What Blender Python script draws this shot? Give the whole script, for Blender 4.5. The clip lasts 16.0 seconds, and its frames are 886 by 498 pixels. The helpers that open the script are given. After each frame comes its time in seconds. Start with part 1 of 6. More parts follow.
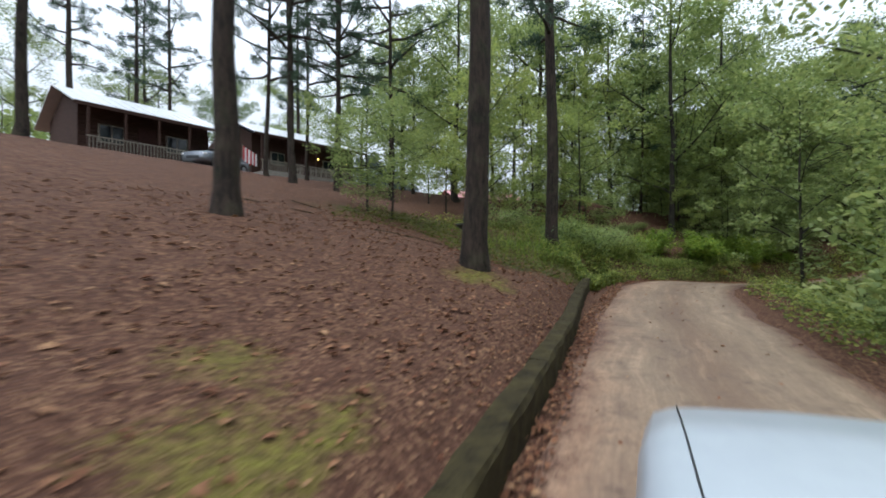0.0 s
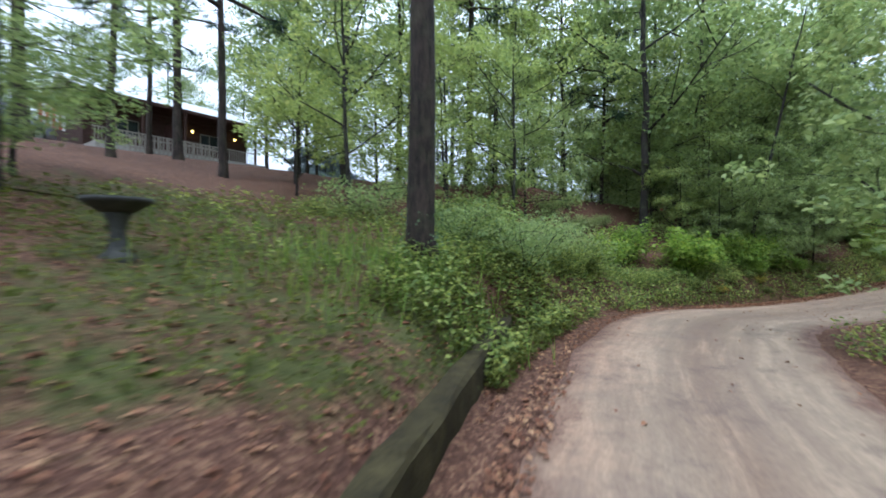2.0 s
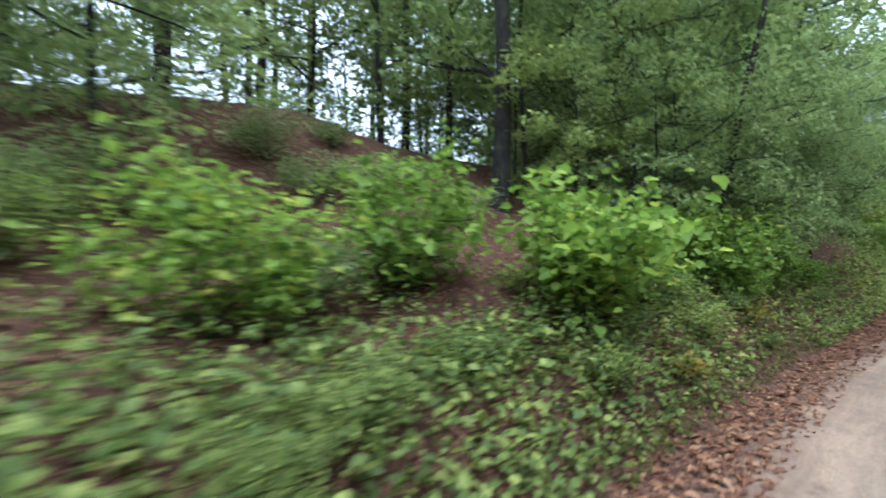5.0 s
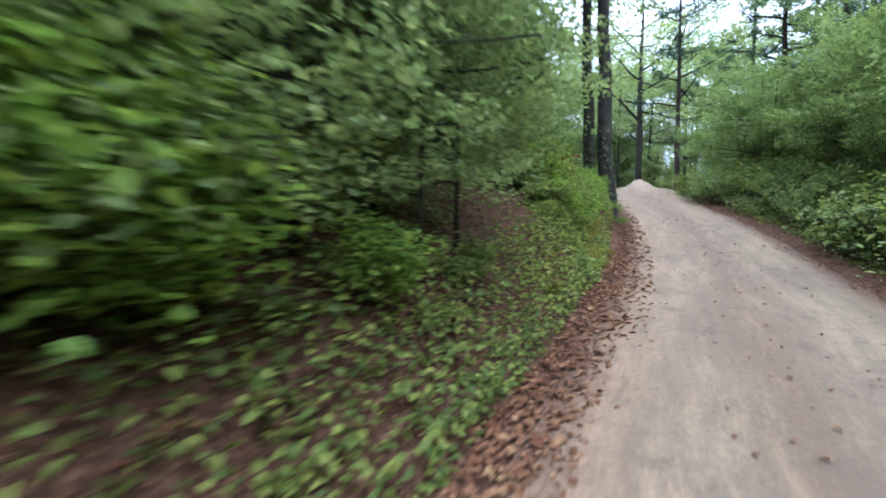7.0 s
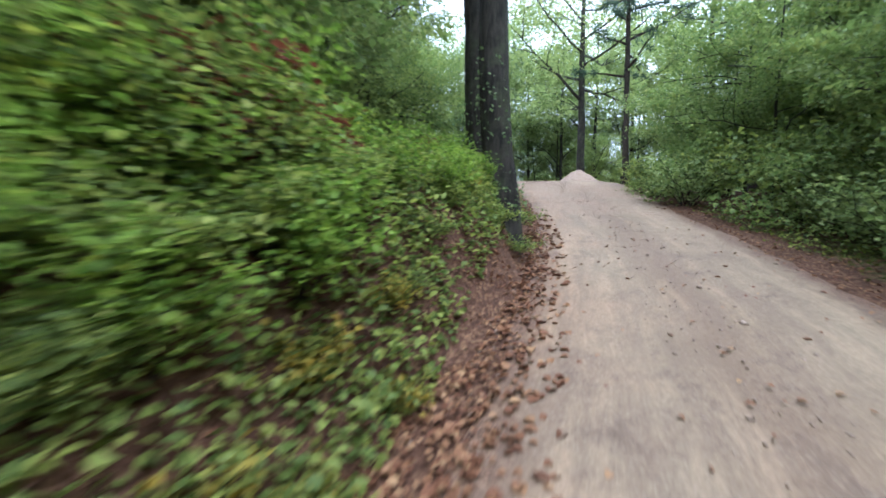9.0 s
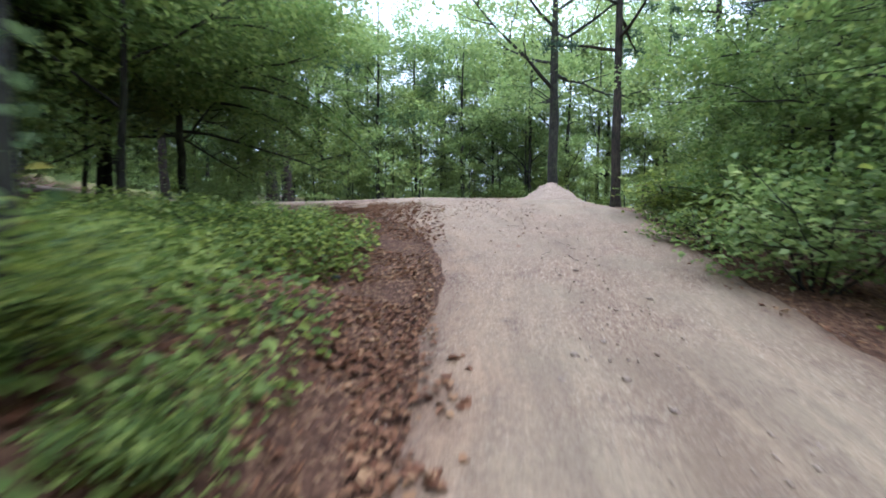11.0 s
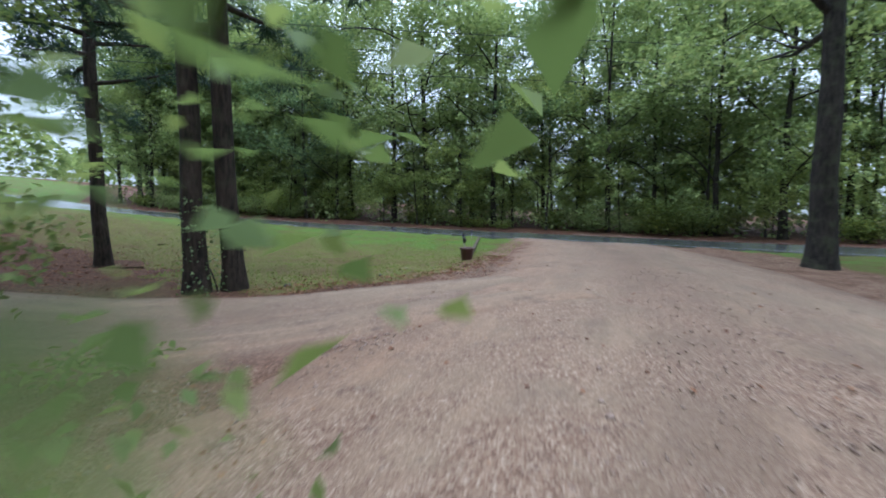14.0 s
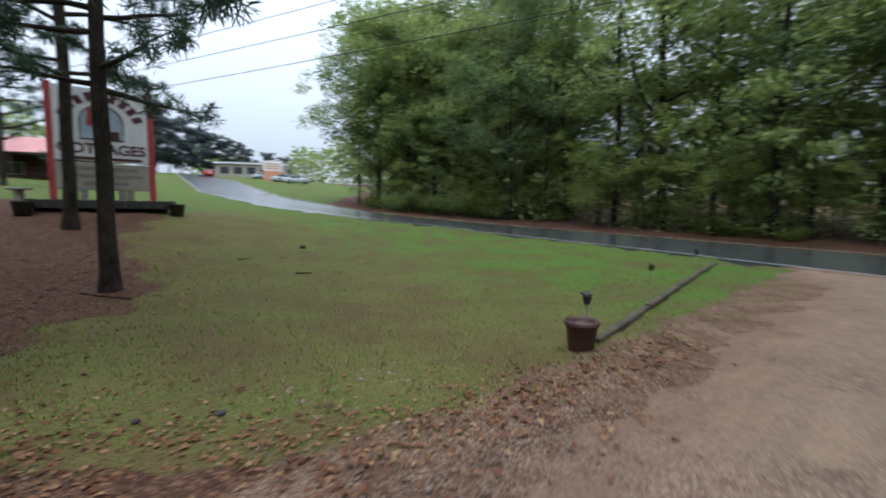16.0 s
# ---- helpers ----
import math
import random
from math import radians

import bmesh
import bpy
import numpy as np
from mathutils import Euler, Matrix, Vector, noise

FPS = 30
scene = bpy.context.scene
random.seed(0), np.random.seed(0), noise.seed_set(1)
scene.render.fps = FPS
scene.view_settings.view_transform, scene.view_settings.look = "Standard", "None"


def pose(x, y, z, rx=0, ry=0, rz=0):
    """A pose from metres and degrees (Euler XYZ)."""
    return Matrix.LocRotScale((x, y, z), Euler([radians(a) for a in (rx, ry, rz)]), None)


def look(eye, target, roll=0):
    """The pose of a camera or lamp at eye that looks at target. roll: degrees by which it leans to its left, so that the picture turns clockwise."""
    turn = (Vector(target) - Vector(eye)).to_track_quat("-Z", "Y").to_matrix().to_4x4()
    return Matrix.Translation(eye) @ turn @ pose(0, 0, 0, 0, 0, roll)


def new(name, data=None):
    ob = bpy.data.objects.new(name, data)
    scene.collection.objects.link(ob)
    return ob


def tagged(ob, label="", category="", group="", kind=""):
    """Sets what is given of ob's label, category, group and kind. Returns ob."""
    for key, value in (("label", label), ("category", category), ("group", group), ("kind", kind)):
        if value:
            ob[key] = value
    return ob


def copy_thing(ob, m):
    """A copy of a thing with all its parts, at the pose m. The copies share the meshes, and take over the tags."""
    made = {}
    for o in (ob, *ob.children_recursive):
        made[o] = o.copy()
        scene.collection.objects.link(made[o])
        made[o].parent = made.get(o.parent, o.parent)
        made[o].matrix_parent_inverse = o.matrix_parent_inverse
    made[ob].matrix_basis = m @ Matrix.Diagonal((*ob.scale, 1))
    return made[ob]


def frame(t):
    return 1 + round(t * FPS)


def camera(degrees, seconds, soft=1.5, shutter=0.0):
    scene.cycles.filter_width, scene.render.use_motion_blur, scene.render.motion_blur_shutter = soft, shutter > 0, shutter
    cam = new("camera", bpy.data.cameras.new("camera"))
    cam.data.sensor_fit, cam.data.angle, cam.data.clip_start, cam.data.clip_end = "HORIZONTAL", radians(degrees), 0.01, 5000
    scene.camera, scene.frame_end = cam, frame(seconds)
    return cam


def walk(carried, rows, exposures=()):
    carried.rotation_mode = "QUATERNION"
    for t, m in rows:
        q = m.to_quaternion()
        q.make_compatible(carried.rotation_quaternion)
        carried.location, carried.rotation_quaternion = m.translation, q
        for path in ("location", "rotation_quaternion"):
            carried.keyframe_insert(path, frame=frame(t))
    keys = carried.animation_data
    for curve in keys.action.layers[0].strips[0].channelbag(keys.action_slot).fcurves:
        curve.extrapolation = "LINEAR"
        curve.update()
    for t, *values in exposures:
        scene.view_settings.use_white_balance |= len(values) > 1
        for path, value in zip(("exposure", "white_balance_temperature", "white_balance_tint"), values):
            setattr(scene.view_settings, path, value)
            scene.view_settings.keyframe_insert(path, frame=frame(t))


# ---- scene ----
cam = camera(90.9, 16.0, soft=1.8, shutter=0.45)

EXPOSURES = [(0, 0.14, 5920, 6.5), (1.5, 0.59, 5370, 6.5), (3.2, 1.04, 5170, 5.5), (5.5, 1.29, 5070, 5.5), (7.5, 1.39, 5070, 5.5), (9.0, 1.39, 5170, 5.5), (10.5, 1.34, 5120, 5.5), (12.5, 0.94, 5070, 5.5), (14.0, 0.56, 5170, 6.5), (15, 0.47, 5270, 6.5), (16, 0.12, 5670, 6.5)]
PATH = [
    (0, 0, 0, 1.5, 90, 0, 0),
    (0.5, 0.78, 1.9, 1.58, 90.1, 0, -1.3),
    (1, 1.57, 3.8, 1.64, 90.1, 0, -2.5),
    (1.5, 2.37, 5.69, 1.7, 90, 0, -3.8),
    (2, 3.17, 7.54, 1.75, 89.6, -0.1, -5),
    (2.5, 4.02, 9.35, 1.79, 89.2, -0.1, -6.3),
    (3, 4.93, 11.14, 1.84, 88.6, -0.1, -7.6),
    (3.2, 5.3, 11.85, 1.86, 88.41, -0.09, -8.05),
    (3.5, 5.91, 12.86, 1.88, 88.3, -0.06, -8.53),
    (4, 7.04, 14.43, 1.85, 88.42, 0.04, -9.4),
    (4.5, 8.34, 15.85, 1.79, 88.67, 0.13, -11.19),
    (5, 9.8, 17.1, 1.67, 88.76, 0.17, -14.89),
    (5.3, 10.77, 17.77, 1.59, 88.62, 0.16, -18.45),
    (5.5, 11.45, 18.18, 1.54, 88.4, 0.12, -21.5),
    (6, 13.19, 19.18, 1.42, 87.73, 0, -29.9),
    (6.5, 15, 20.1, 1.34, 87.17, 0.34, -36.41),
    (7, 16.8, 20.92, 1.31, 86.43, 0.18, -42.81),
    (7.5, 18.64, 21.64, 1.35, 85.97, 0.21, -45.71),
    (8, 20.43, 22.32, 1.41, 85.78, 0.19, -46.71),
    (8.5, 22.25, 22.98, 1.57, 85.59, 0.16, -47.91),
    (9, 24, 23.59, 1.74, 85.7, 0.24, -48.71),
    (9.5, 25.7, 24.31, 1.94, 85.71, 0.13, -49.41),
    (10, 27.28, 25.01, 2.18, 85.82, 0.02, -49.91),
    (10.2, 27.9, 25.3, 2.28, 85.86, -0.02, -50.21),
    (10.5, 28.82, 25.73, 2.43, 85.89, -0.06, -50.92),
    (11, 30.3, 26.5, 2.69, 85.91, -0.09, -52.33),
    (11.5, 31.71, 27.34, 2.97, 85.91, -0.09, -53.15),
    (12, 33.08, 28.26, 3.27, 85.89, -0.05, -52.43),
    (12.3, 33.87, 28.86, 3.46, 85.89, -0.03, -50.85),
    (12.5, 34.39, 29.29, 3.61, 85.9, -0.01, -49.2),
    (13, 35.69, 30.38, 3.95, 85.92, 0.05, -44.39),
    (13.5, 36.96, 31.35, 4.24, 85.98, 0.01, -39.37),
    (14, 38.19, 32.35, 4.45, 86.06, -0.05, -34.66),
    (14.5, 39.48, 33.4, 4.64, 86.03, -0.14, -31.54),
    (15, 40.95, 34.63, 4.77, 85.86, -0.21, -26.73),
    (15.5, 42.49, 35.86, 4.85, 85.61, 0.04, -16.63),
    (16, 43.86, 37.01, 4.87, 85.44, -0.24, -1.61),
]
walk(cam, [(t, pose(*p)) for t, *p in PATH], exposures=EXPOSURES)

# ---- world, sun, exposure ----
def set_world():
    w = bpy.data.worlds.new("overcast_sky")
    scene.world = w
    w.use_nodes = True
    nt = w.node_tree
    nt.nodes.clear()
    sky = nt.nodes.new("ShaderNodeTexSky")
    sky.sky_type, sky.sun_disc = "NISHITA", False
    sky.sun_elevation, sky.sun_rotation = radians(67), radians(198)
    sky.air_density, sky.dust_density, sky.ozone_density = 1.6, 6.0, 1.0
    hsv = nt.nodes.new("ShaderNodeHueSaturation")
    hsv.inputs["Saturation"].default_value = 0.4
    # cloud cover: three times as bright overhead as at the horizon
    tc = nt.nodes.new("ShaderNodeTexCoord")
    sep = nt.nodes.new("ShaderNodeSeparateXYZ")
    nt.links.new(tc.outputs["Generated"], sep.inputs[0])
    rise = nt.nodes.new("ShaderNodeMapRange")
    rise.inputs[3].default_value, rise.inputs[4].default_value = 4.0, 17.5
    nt.links.new(sep.outputs[2], rise.inputs[0])
    cloud = nt.nodes.new("ShaderNodeMix")
    cloud.data_type, cloud.blend_type = "RGBA", "MULTIPLY"
    cloud.inputs[0].default_value = 1.0
    cloud.inputs[6].default_value = (0.95, 0.985, 1.06, 1)
    nt.links.new(rise.outputs[0], cloud.inputs[7])
    mix = nt.nodes.new("ShaderNodeMix")
    mix.data_type = "RGBA"
    mix.inputs[0].default_value = 0.85
    bg = nt.nodes.new("ShaderNodeBackground")
    bg.inputs["Strength"].default_value = 0.14
    out = nt.nodes.new("ShaderNodeOutputWorld")
    nt.links.new(sky.outputs[0], hsv.inputs["Color"])
    nt.links.new(hsv.outputs[0], mix.inputs[6])
    nt.links.new(cloud.outputs[2], mix.inputs[7])
    nt.links.new(mix.outputs[2], bg.inputs["Color"])
    nt.links.new(bg.outputs[0], out.inputs["Surface"])
    sun = new("sun", bpy.data.lights.new("sun", "SUN"))
    sun.data.energy, sun.data.angle, sun.data.color = 1.3, radians(40), (1.0, 0.97, 0.92)
    sun.matrix_world = look((0, 0, 60), (8, 24, 0))


set_world()

# ---- materials ----
MATS = {}


def nodes_for(name):
    m = bpy.data.materials.new(name)
    m.use_nodes = True
    nt = m.node_tree
    nt.nodes.clear()
    out = nt.nodes.new("ShaderNodeOutputMaterial")
    b = nt.nodes.new("ShaderNodeBsdfPrincipled")
    nt.links.new(b.outputs[0], out.inputs["Surface"])
    MATS[name] = m
    return m, nt, b, out


def ramp(nt, stops, source):
    r = nt.nodes.new("ShaderNodeValToRGB")
    el = r.color_ramp.elements
    while len(el) < len(stops):
        el.new(0.5)
    for e, (p, c) in zip(el, stops):
        e.position, e.color = p, (*c, 1)
    nt.links.new(source, r.inputs[0])
    return r.outputs[0]


def noise_tex(nt, scale, detail=5.0, rough=0.6, stretch=None, coord="Object"):
    tc = nt.nodes.new("ShaderNodeTexCoord")
    n = nt.nodes.new("ShaderNodeTexNoise")
    n.inputs["Scale"].default_value, n.inputs["Detail"].default_value, n.inputs["Roughness"].default_value = scale, detail, rough
    if stretch:
        mp = nt.nodes.new("ShaderNodeMapping")
        mp.inputs["Scale"].default_value = stretch
        nt.links.new(tc.outputs[coord], mp.inputs[0])
        nt.links.new(mp.outputs[0], n.inputs["Vector"])
    else:
        nt.links.new(tc.outputs[coord], n.inputs["Vector"])
    return n.outputs[0]


def blend(nt, fac, a, b, mode="MIX"):
    m = nt.nodes.new("ShaderNodeMix")
    m.data_type, m.blend_type = "RGBA", mode
    for sock, v in ((m.inputs[0], fac), (m.inputs[6], a), (m.inputs[7], b)):
        if isinstance(v, (int, float)):
            sock.default_value = v
        elif isinstance(v, tuple):
            sock.default_value = (*v, 1)
        else:
            nt.links.new(v, sock)
    return m.outputs[2]


def calc(nt, op, a, b=0.0):
    m = nt.nodes.new("ShaderNodeMath")
    m.operation = op
    for sock, v in zip(m.inputs, (a, b)):
        if isinstance(v, (int, float)):
            sock.default_value = v
        else:
            nt.links.new(v, sock)
    return m.outputs[0]


def bump(nt, b, height, strength=0.5, dist=0.02):
    n = nt.nodes.new("ShaderNodeBump")
    n.inputs["Strength"].default_value, n.inputs["Distance"].default_value = strength, dist
    nt.links.new(height, n.inputs["Height"])
    nt.links.new(n.outputs[0], b.inputs["Normal"])


def surface(name, lo, hi, scale=6.0, rough=0.8, metal=0.0, bumps=0.3, stretch=None, dist=0.01, fine=None):
    """A mottled surface between two colours, with grain at two scales."""
    m, nt, b, out = nodes_for(name)
    big = noise_tex(nt, scale, 6, 0.65, stretch)
    small = noise_tex(nt, fine or scale * 9, 3, 0.6, stretch)
    mixed = calc(nt, "ADD", calc(nt, "MULTIPLY", big, 0.65), calc(nt, "MULTIPLY", small, 0.35))
    nt.links.new(ramp(nt, [(0.36, lo), (0.64, hi)], mixed), b.inputs["Base Color"])
    b.inputs["Roughness"].default_value, b.inputs["Metallic"].default_value = rough, metal
    b.inputs["Specular IOR Level"].default_value = 0.15 if rough > 0.7 else 0.5
    if bumps:
        bump(nt, b, mixed, bumps, dist)
    return m


def foliage(name, stops, rough=0.45, trans=0.5, gain=1.4):
    """Leaves: each its own tint, with light coming through. gain makes up for the light shared between both sides."""
    stops = [(p, tuple(min(0.9, c * gain * (k if gain > 1.0 else 1.0)) for c, k in zip(rgb, (1.08, 1.0, 1.3)))) for p, rgb in stops]
    m, nt, b, out = nodes_for(name)
    geo = nt.nodes.new("ShaderNodeNewGeometry")
    big = noise_tex(nt, 0.45, 2, 0.5, coord="Object")
    info = nt.nodes.new("ShaderNodeObjectInfo")
    v = calc(nt, "ADD", calc(nt, "MULTIPLY", geo.outputs["Random Per Island"], 0.55), calc(nt, "MULTIPLY", big, 0.3))
    v = calc(nt, "ADD", v, calc(nt, "MULTIPLY", info.outputs["Random"], 0.15))
    col = ramp(nt, stops, v)
    nt.links.new(col, b.inputs["Base Color"])
    b.inputs["Roughness"].default_value, b.inputs["Specular IOR Level"].default_value = rough, 0.16 if gain > 1.0 else 0.08
    t = nt.nodes.new("ShaderNodeBsdfTranslucent")
    nt.links.new(blend(nt, 1.0, col, (1.0, 1.0, 0.8), "MULTIPLY"), t.inputs["Color"])
    mx = nt.nodes.new("ShaderNodeMixShader")
    mx.inputs[0].default_value = trans
    nt.links.new(b.outputs[0], mx.inputs[1])
    nt.links.new(t.outputs[0], mx.inputs[2])
    nt.links.new(mx.outputs[0], out.inputs["Surface"])
    return m


def bark(name, lo, hi, moss=0.0):
    m, nt, b, out = nodes_for(name)
    ridge = noise_tex(nt, 5.5, 7, 0.72, (3.2, 3.2, 0.6))
    plate = noise_tex(nt, 2.0, 3, 0.5)
    v = calc(nt, "ADD", calc(nt, "MULTIPLY", ridge, 0.75), calc(nt, "MULTIPLY", plate, 0.25))
    col = ramp(nt, [(0.38, lo), (0.62, hi)], v)
    if moss:
        col = blend(nt, calc(nt, "MULTIPLY", ramp(nt, [(0.5, (0, 0, 0)), (0.62, (1, 1, 1))], noise_tex(nt, 3.1, 4)), moss), col, (0.09, 0.11, 0.05))
    nt.links.new(col, b.inputs["Base Color"])
    b.inputs["Roughness"].default_value, b.inputs["Specular IOR Level"].default_value = 0.85, 0.2
    bump(nt, b, v, 0.9, 0.04)
    return m


def ground_mat():
    """Soil with litter, moss and grass, laid out by the zone values of the sheet, with ragged borders."""
    m, nt, b, out = nodes_for("forest_ground")

    def zone(name):
        a = nt.nodes.new("ShaderNodeAttribute")
        a.attribute_name = name
        return a.outputs["Fac"]
    rag = noise_tex(nt, 1.3, 6, 0.7)
    fine = noise_tex(nt, 14, 4, 0.7)
    vo = nt.nodes.new("ShaderNodeTexVoronoi")
    vo.inputs["Scale"].default_value = 36
    tc = nt.nodes.new("ShaderNodeTexCoord")
    nt.links.new(tc.outputs["Object"], vo.inputs["Vector"])
    flakes = nt.nodes.new("ShaderNodeSeparateColor")
    nt.links.new(vo.outputs["Color"], flakes.inputs[0])
    litter = ramp(nt, [(0.0, (0.034, 0.014, 0.009)), (0.35, (0.076, 0.037, 0.023)), (0.7, (0.125, 0.064, 0.039)), (0.95, (0.27, 0.155, 0.088))], flakes.outputs[0])
    soil = ramp(nt, [(0.35, (0.036, 0.017, 0.012)), (0.65, (0.095, 0.045, 0.029))], fine)
    patch = ramp(nt, [(0.35, (0.25, 0.25, 0.25)), (0.65, (0.8, 0.8, 0.8))], noise_tex(nt, 3.5, 5, 0.7))
    soil = blend(nt, patch, soil, litter)
    moss = ramp(nt, [(0.3, (0.07, 0.072, 0.014)), (0.7, (0.165, 0.155, 0.03))], fine)
    grass = ramp(nt, [(0.3, (0.05, 0.10, 0.014)), (0.7, (0.105, 0.175, 0.028))], fine)
    herb = ramp(nt, [(0.3, (0.04, 0.046, 0.014)), (0.7, (0.088, 0.088, 0.027))], fine)
    dry = ramp(nt, [(0.3, (0.088, 0.08, 0.023)), (0.7, (0.16, 0.145, 0.045))], fine)
    lush = calc(nt, "ADD", calc(nt, "MULTIPLY", zone("lush"), 0.6), calc(nt, "MULTIPLY", noise_tex(nt, 0.45, 6, 0.65), 0.75))
    lawn = blend(nt, ramp(nt, [(0.4, (0, 0, 0)), (0.85, (1, 1, 1))], lush), dry, grass)
    worn = ramp(nt, [(0.43, (0, 0, 0)), (0.6, (0.8, 0.8, 0.8))], noise_tex(nt, 0.7, 8, 0.75))
    lawn = blend(nt, worn, lawn, (0.105, 0.07, 0.032))
    grit = nt.nodes.new("ShaderNodeTexVoronoi")
    grit.inputs["Scale"].default_value = 75
    nt.links.new(tc.outputs["Object"], grit.inputs["Vector"])
    stones = nt.nodes.new("ShaderNodeSeparateColor")
    nt.links.new(grit.outputs["Color"], stones.inputs[0])
    gravel = ramp(nt, [(0.0, (0.08, 0.042, 0.028)), (0.5, (0.175, 0.102, 0.068)), (1.0, (0.33, 0.235, 0.165))], stones.outputs[1])
    gravel = blend(nt, ramp(nt, [(0.42, (0, 0, 0)), (0.6, (0.7, 0.7, 0.7))], noise_tex(nt, 2.6, 6, 0.75)), gravel, soil)

    def edge(z):
        s = calc(nt, "ADD", z, calc(nt, "MULTIPLY", calc(nt, "SUBTRACT", rag, 0.5), 0.9))
        return ramp(nt, [(0.42, (0, 0, 0)), (0.58, (1, 1, 1))], s)
    tuft = calc(nt, "ADD", zone("moss"), calc(nt, "ADD", calc(nt, "MULTIPLY", calc(nt, "SUBTRACT", rag, 0.5), 1.3), calc(nt, "MULTIPLY", calc(nt, "SUBTRACT", fine, 0.5), 0.9)))
    col = blend(nt, ramp(nt, [(0.3, (0, 0, 0)), (0.75, (0.9, 0.9, 0.9))], tuft), soil, moss)
    col = blend(nt, edge(zone("green")), col, herb)
    col = blend(nt, edge(zone("lawn")), col, lawn)
    col = blend(nt, edge(zone("gravel")), col, gravel)
    nt.links.new(col, b.inputs["Base Color"])
    b.inputs["Roughness"].default_value, b.inputs["Specular IOR Level"].default_value = 0.9, 0.15
    bump(nt, b, calc(nt, "ADD", vo.outputs["Distance"], fine), 0.7, 0.03)
    return m


def drive_mat():
    """Damp sandy gravel: two paler wheel tracks, darker stones and washed streaks."""
    m, nt, b, out = nodes_for("sandy_gravel")
    a = nt.nodes.new("ShaderNodeAttribute")
    a.attribute_name = "across"
    along = nt.nodes.new("ShaderNodeAttribute")
    along.attribute_name = "stony"
    track = ramp(nt, [(0.05, (0, 0, 0)), (0.22, (1, 1, 1)), (0.36, (0.75, 0.75, 0.75)), (0.5, (0.15, 0.15, 0.15)), (0.64, (0.75, 0.75, 0.75)), (0.78, (1, 1, 1)), (0.95, (0, 0, 0))], a.outputs["Fac"])
    fine = noise_tex(nt, 30, 4, 0.75)
    rag = noise_tex(nt, 1.1, 6, 0.65)
    sand = ramp(nt, [(0.3, (0.188, 0.138, 0.092)), (0.7, (0.32, 0.24, 0.16))], fine)
    dirt = ramp(nt, [(0.3, (0.122, 0.078, 0.05)), (0.7, (0.215, 0.145, 0.095))], fine)
    v = calc(nt, "ADD", calc(nt, "MULTIPLY", track, 0.55), calc(nt, "MULTIPLY", rag, 0.5))
    col = blend(nt, ramp(nt, [(0.35, (0, 0, 0)), (0.75, (1, 1, 1))], v), dirt, sand)
    # orange sand washed down to the uphill side, damp patches between
    side = calc(nt, "ADD", a.outputs["Fac"], calc(nt, "MULTIPLY", calc(nt, "SUBTRACT", noise_tex(nt, 0.7, 6, 0.7), 0.5), 0.5))
    wash = ramp(nt, [(0.1, (0.9, 0.9, 0.9)), (0.36, (0, 0, 0))], side)
    col = blend(nt, wash, col, ramp(nt, [(0.3, (0.235, 0.135, 0.08)), (0.7, (0.4, 0.255, 0.165))], fine))
    damp = ramp(nt, [(0.5, (0, 0, 0)), (0.66, (1, 1, 1))], noise_tex(nt, 0.55, 7, 0.72))
    col = blend(nt, calc(nt, "MULTIPLY", damp, 0.65), col, (0.115, 0.082, 0.063))
    # long streaks left by tyres and running water
    run = nt.nodes.new("ShaderNodeAttribute")
    run.attribute_name = "run"
    xyz = nt.nodes.new("ShaderNodeCombineXYZ")
    nt.links.new(calc(nt, "MULTIPLY", a.outputs["Fac"], 9.0), xyz.inputs[0])
    nt.links.new(calc(nt, "MULTIPLY", run.outputs["Fac"], 0.22), xyz.inputs[1])
    streak = nt.nodes.new("ShaderNodeTexNoise")
    streak.inputs["Scale"].default_value, streak.inputs["Detail"].default_value, streak.inputs["Roughness"].default_value = 1.6, 7, 0.72
    nt.links.new(xyz.outputs[0], streak.inputs["Vector"])
    col = blend(nt, ramp(nt, [(0.42, (0, 0, 0)), (0.62, (0.6, 0.6, 0.6))], streak.outputs[0]), col, (0.13, 0.088, 0.064))
    col = blend(nt, ramp(nt, [(0.32, (0.45, 0.45, 0.45)), (0.46, (0, 0, 0))], streak.outputs[0]), col, (0.36, 0.245, 0.165))
    speck = ramp(nt, [(0.5, (0, 0, 0)), (0.62, (1, 1, 1))], noise_tex(nt, 6.0, 8, 0.85))
    col = blend(nt, calc(nt, "MULTIPLY", speck, 0.4), col, (0.12, 0.08, 0.06))
    vo = nt.nodes.new("ShaderNodeTexVoronoi")
    vo.inputs["Scale"].default_value = 70
    tc = nt.nodes.new("ShaderNodeTexCoord")
    nt.links.new(tc.outputs["Object"], vo.inputs["Vector"])
    sep = nt.nodes.new("ShaderNodeSeparateColor")
    nt.links.new(vo.outputs["Color"], sep.inputs[0])
    stones = ramp(nt, [(0.0, (0.10, 0.052, 0.034)), (0.4, (0.18, 0.108, 0.07)), (0.75, (0.25, 0.163, 0.11)), (1.0, (0.41, 0.315, 0.235))], sep.outputs[0])
    amount = calc(nt, "MULTIPLY", along.outputs["Fac"], ramp(nt, [(0.4, (0.25, 0.25, 0.25)), (0.6, (1, 1, 1))], rag))
    col = blend(nt, amount, col, stones)
    dark = ramp(nt, [(0.55, (0, 0, 0)), (0.68, (1, 1, 1))], noise_tex(nt, 2.2, 8, 0.8))
    col = blend(nt, calc(nt, "MULTIPLY", dark, 0.6), col, (0.085, 0.055, 0.042))
